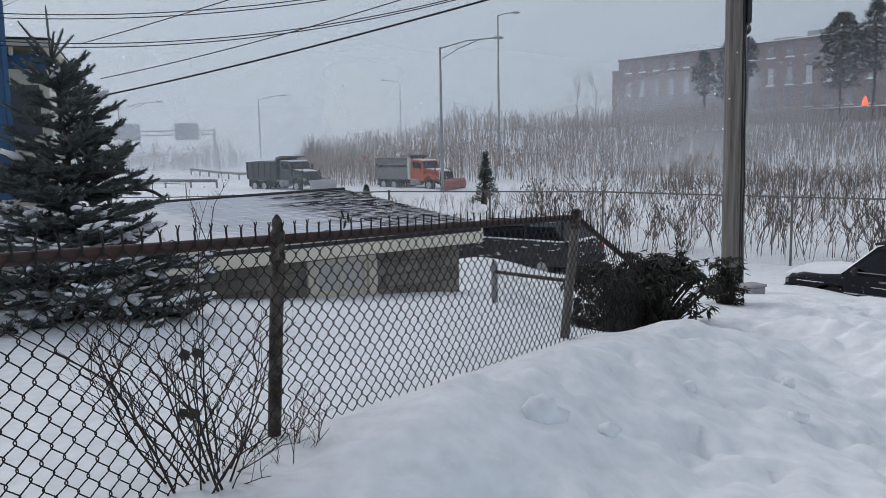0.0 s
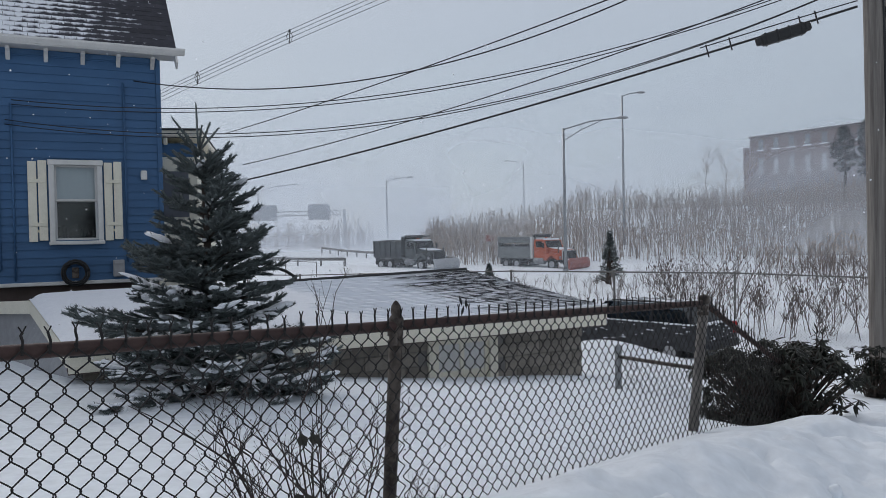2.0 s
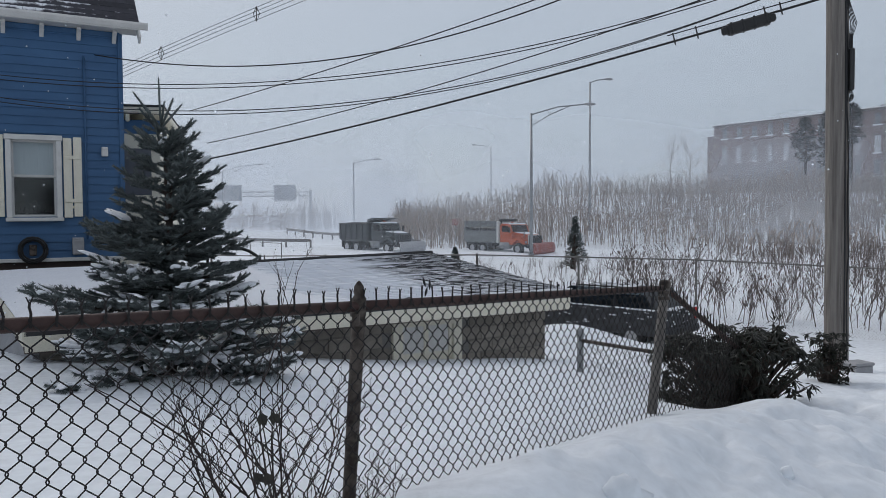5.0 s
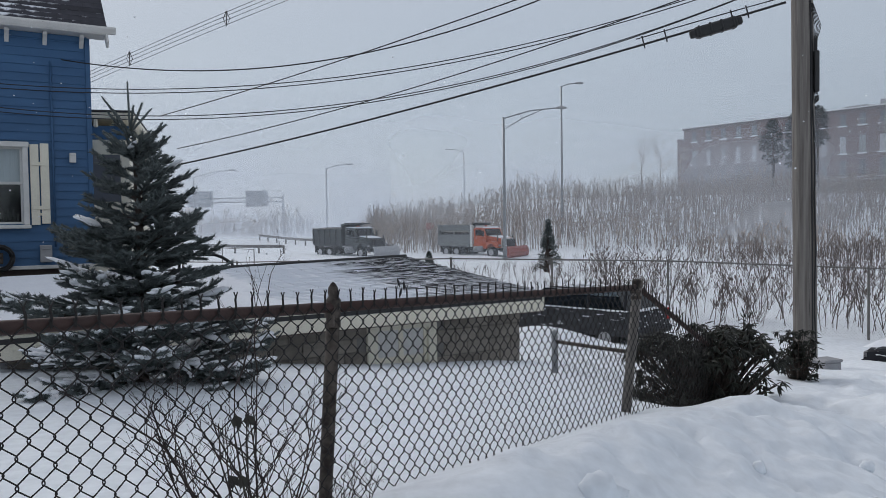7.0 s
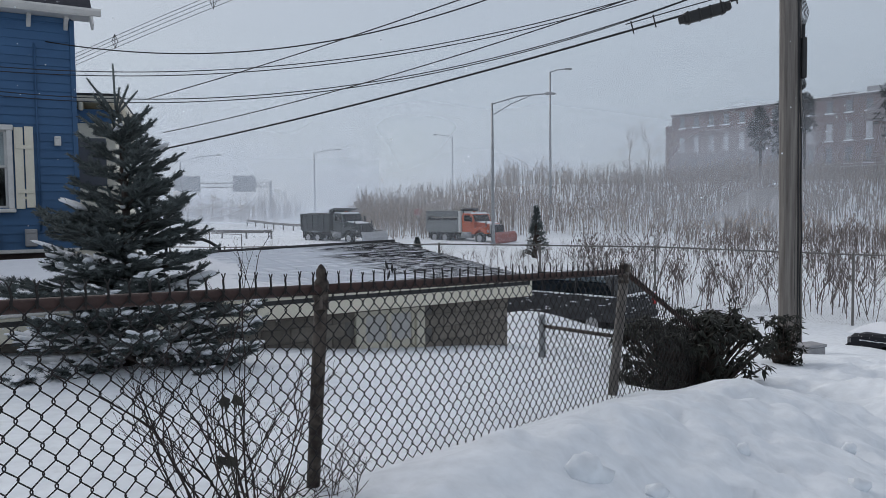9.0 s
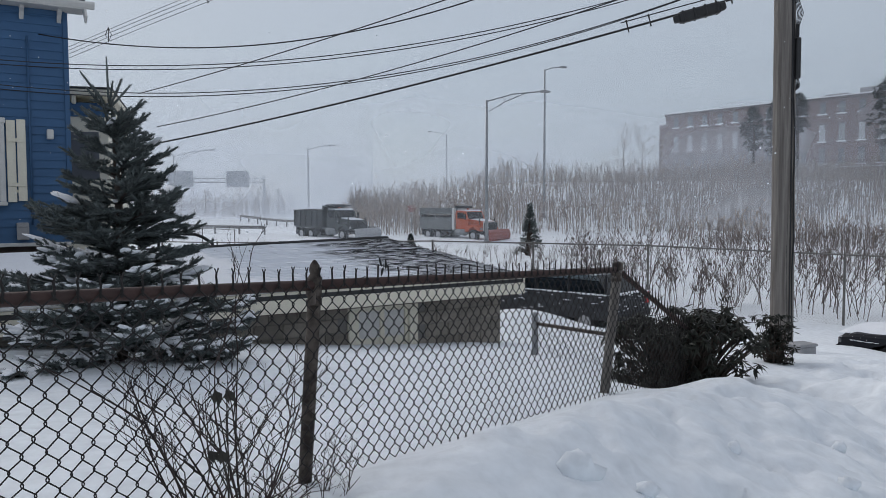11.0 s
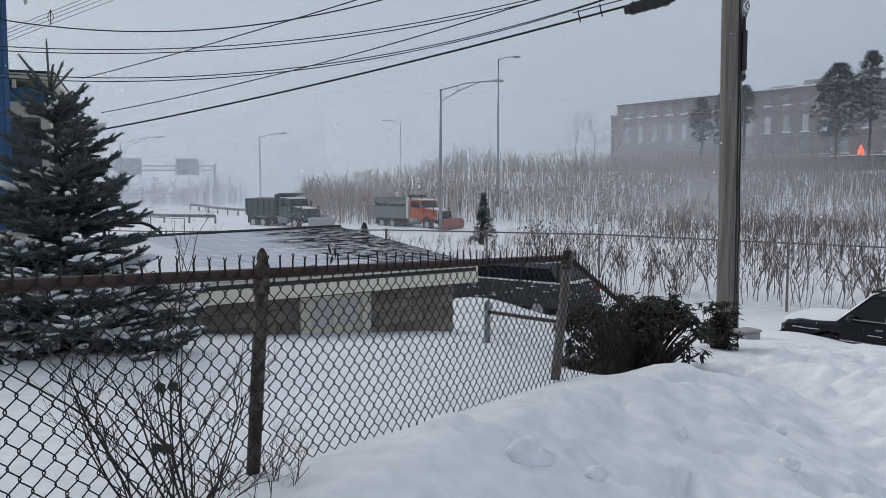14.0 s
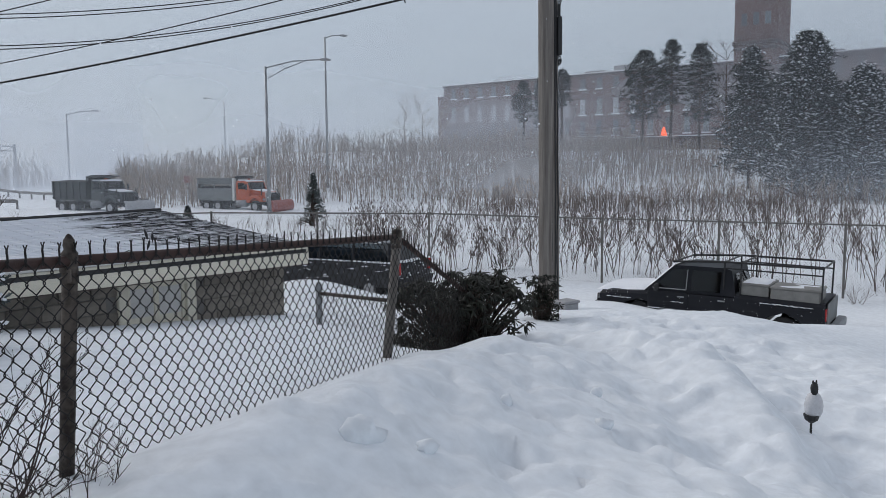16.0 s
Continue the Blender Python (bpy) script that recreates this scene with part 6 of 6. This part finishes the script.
# ---- scrub ----
def scrub(name, count, area, h0, h1, rad, twigs, lean, mat, label, seed, keep=None, snow=0.0):
    """Many thin stems with a few upward twigs each, on the ground; area: (x0, x1, y0, y1)."""
    rnd = random.Random(seed)
    g = Geo()
    made = 0
    while made < count:
        x, y = rnd.uniform(area[0], area[1]), rnd.uniform(area[2], area[3])
        if keep and not keep(x, y, rnd):
            continue
        made += 1
        z = ground_z(x, y) - .1
        h = rnd.uniform(h0, h1) * (.8 + .5 * noise.noise((x * .12, y * .12, seed)))
        if name == "bank_scrub":
            h *= (.86 + .22 * smooth_step(28, 4, x)) * (.5 + .5 * smooth_step(-3, 1, x))
        lx, ly = rnd.gauss(0, lean), rnd.gauss(0, lean)
        b = Vector((x, y, z))
        m_ = b + Vector((lx * h * .3 + rnd.gauss(0, .03) * h, ly * h * .3, h * .55))
        e = b + Vector((lx * h, ly * h, h))
        r = rad * rnd.uniform(.7, 1.3)
        g.tube([b, m_, e], [r, r * .8, r * .4], 3, caps=False)
        for k in range(twigs):
            s = rnd.uniform(.35, .95)
            p = b.lerp(m_, s / .55) if s < .55 else m_.lerp(e, (s - .55) / .45)
            a = rnd.uniform(0, 6.28)
            l = h * rnd.uniform(.18, .4)
            fan = .45 if h0 > 1.1 else .7
            q = p + Vector((math.cos(a) * fan, math.sin(a) * fan, .85)) * l
            g.tube([p, q], [r * .6, r * .3], 3, caps=False)
            if twigs > 2 and h0 > .8 and k % 2:
                g.blob(q, (r * 1.5, r * 1.5, r * 4), 4, 3)
    ob = part(name, g, mat)
    tagged(ob, label, "scrub", kind="stuff")


def on_bank(x, y, rnd):
    left = -1 + (y - 74) * -.02
    return x > left + 3 * noise.noise((y * .1, 1, 1)) and y > 72 - .18 * max(x - 25, 0) + 2 * noise.noise((x * .15, 4, 2)) and x < 1.05 * y


scrub("bank_scrub", 5200, (-3, 70, 73, 112), 2.0, 4.4, .032, 3, .07, BRUSH, "dense brown leafless scrub on the snowy bank", 41, on_bank)
scrub("bank_scrub", 2700, (25, 110, 50, 100), 1.4, 3.4, .028, 4, .12, BRUSH, "thinner brown saplings on the snow slope", 42, lambda x, y, r: x > y * .30 and x < y * 1.25)
scrub("roadside_sumac", 640, (6, 50, 19, 50), 1.0, 2.2, .012, 8, .30, SUMAC, "bare branching sumac stems in the snow", 43, lambda x, y, r: x * .62 + y > 29.5 and x < y * 1.25 and (x > 7 + .25 * (y - 24)) and x + .1 * y < 46)
scrub("roadside_sumac", 420, (2, 24, 28, 48), .7, 1.5, .012, 4, .2, SUMAC, "low bare stems between fence and road", 44, lambda x, y, r: x > -2 + .2 * (y - 28))
scrub("roadside_sumac", 240, (6, 34, 8, 30), 1.4, 2.5, .014, 9, .34, SUMAC, "tall bare forking sumac along the boundary fence", 47, lambda x, y, r: 28.9 < x * .62 + y < 32.5)
scrub("snow_slope_stems", 800, (20, 70, 30, 62), .8, 2.2, .016, 3, .12, SUMAC, "thin stems on the open snow slope", 45, lambda x, y, r: x > .45 * y and x < 1.2 * y)
scrub("far_scrub", 900, (-75, -12, 120, 175), 2.0, 5.0, .06, 3, .08, BRUSH, "distant grey scrub beyond the gantry", 46)
for i, (x, y) in enumerate(((14.2, 18.9), (15.0, 18.6), (18.2, 15.4), (-6.0, 52), (-14, 70), (0.6, 41), (11.7, 23.4))):
    bare_shrub("bare_shrub", (x, y, ground_z(x, y)), 9, .62 if i < 3 else 1.1, .8, .006, 60 + i, "low twiggy shrub poking out of the snow", SUMAC)


def clump(x, y, z, r, h, seed):
    rnd = random.Random(seed)
    g = Geo()
    for i in range(420):
        a, e = rnd.uniform(0, 6.28), math.asin(rnd.random())
        d = Vector((math.cos(a) * math.cos(e) * r, math.sin(a) * math.cos(e) * r, math.sin(e) * h))
        k = rnd.uniform(.75, 1.05)
        g.tube([(0, 0, 0), tuple(d * .6 * k + Vector((0, 0, .2))), tuple(d * k)], [.04, .03, .012], 3, caps=False)
    t = thing("round_bush", pose(x, y, z), "rounded leafless bush at the end of the scrub", "bush")
    part("branchwork", g, BRUSH, t, kind="stuff")


clump(-0.2, 99, ground_z(-.2, 99), 2.5, 5.0, 71)

# ---- small things in the near snow ----
orn = thing("garden_ornament", pose(5.01, 4.6, -0.51), "snow-capped white garden ornament with dark knob on a stake", "ornament")
part("stake", Geo().tube([(0, 0, -.4), (0, 0, .1)], .01, 6), BLACK, orn)
part("cup", Geo().tube([(0, 0, .06), (0, 0, .09), (0, 0, .13)], [.012, .05, .062], 12), BLACK, orn)
g = Geo()
g.blob((.02, 0, .2), (.075, .07, .12), 12, 8, .08)
part("globe", g, WHITE_FIGURE, orn, "snow-plastered white globe", smooth=True)
g = Geo()
g.blob((.0, -.02, .345), (.03, .03, .055), 9, 6, .2)
g.blob((-.018, -.02, .40), (.008, .008, .018), 5, 4)
g.blob((.018, -.02, .40), (.008, .008, .018), 5, 4)
part("finial", g, BLACK, orn, "dark knob-like finial", smooth=True)


def snow_chunk(x, y, s, seed):
    rnd = random.Random(seed)
    g = Geo()
    g.blob((0, 0, 0), (s, s * .8, s * .8), 9, 6, .55, rnd)
    ob = part("snow_chunk", g, SNOW, smooth=True)
    ob.location = (x, y, ground_z(x, y) + s * .35)
    tagged(ob, "lump of shovelled snow on the bank", "snow chunk", "shovelled snow lumps")


for i, (x, y, s) in enumerate(((.935, 3.3, .105), (1.25, 3.3, .05), (2.6, 3.9, .06), (3.0, 4.6, .05), (2.1, 4.2, .05))):
    snow_chunk(x, y, s, 80 + i)
rnd = random.Random(9)
for i in range(4):
    x, y = 3.25 + rnd.uniform(-.15, .5), 2.7 + rnd.uniform(-.1, .3)
    z = ground_z(x, y)
    d = Vector((rnd.uniform(-.6, .6), rnd.uniform(-.3, .3), 1)).normalized()
    ob = part("twig", Geo().tube([Vector((x, y, z - .03)), Vector((x, y, z)) + d * .03, Vector((x, y, z)) + d * rnd.uniform(.04, .09) + Vector((.01, 0, 0))], [.006, .005, .003], 5), DRY_LEAF)
    tagged(ob, "broken dry twig sticking out of the snow", "twig", "twigs in the snow")

# ---- haze sheets standing in for blowing snow between the near yard and the mill ----
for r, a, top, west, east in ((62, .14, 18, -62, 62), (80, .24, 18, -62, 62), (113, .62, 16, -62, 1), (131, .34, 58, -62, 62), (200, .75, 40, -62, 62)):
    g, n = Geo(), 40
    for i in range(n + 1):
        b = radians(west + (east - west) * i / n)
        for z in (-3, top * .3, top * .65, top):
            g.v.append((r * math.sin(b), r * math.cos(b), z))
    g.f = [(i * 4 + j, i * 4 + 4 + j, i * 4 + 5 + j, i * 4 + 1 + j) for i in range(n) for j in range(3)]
    ob = part("blowing_snow", g, haze_sheet("blowing_snow", a, top))
    tagged(ob, "thin see-through sheet standing in for the haze of blowing snow", "snow", kind="stuff")

g, rnd = Geo(), random.Random(3)
for i in range(480):
    y = rnd.uniform(4.5, 14)
    x, z, r = y * rnd.uniform(-.62, .75), 1.6 + y * rnd.uniform(-.15, .4), rnd.uniform(.003, .008)
    g.blob((x, y, z), (r, r, r * .8), 5, 3, .5, rnd)
tagged(part("falling_snowflakes", g, SNOW_CAP), "scattered snowflakes drifting in the air", "snow", kind="stuff")
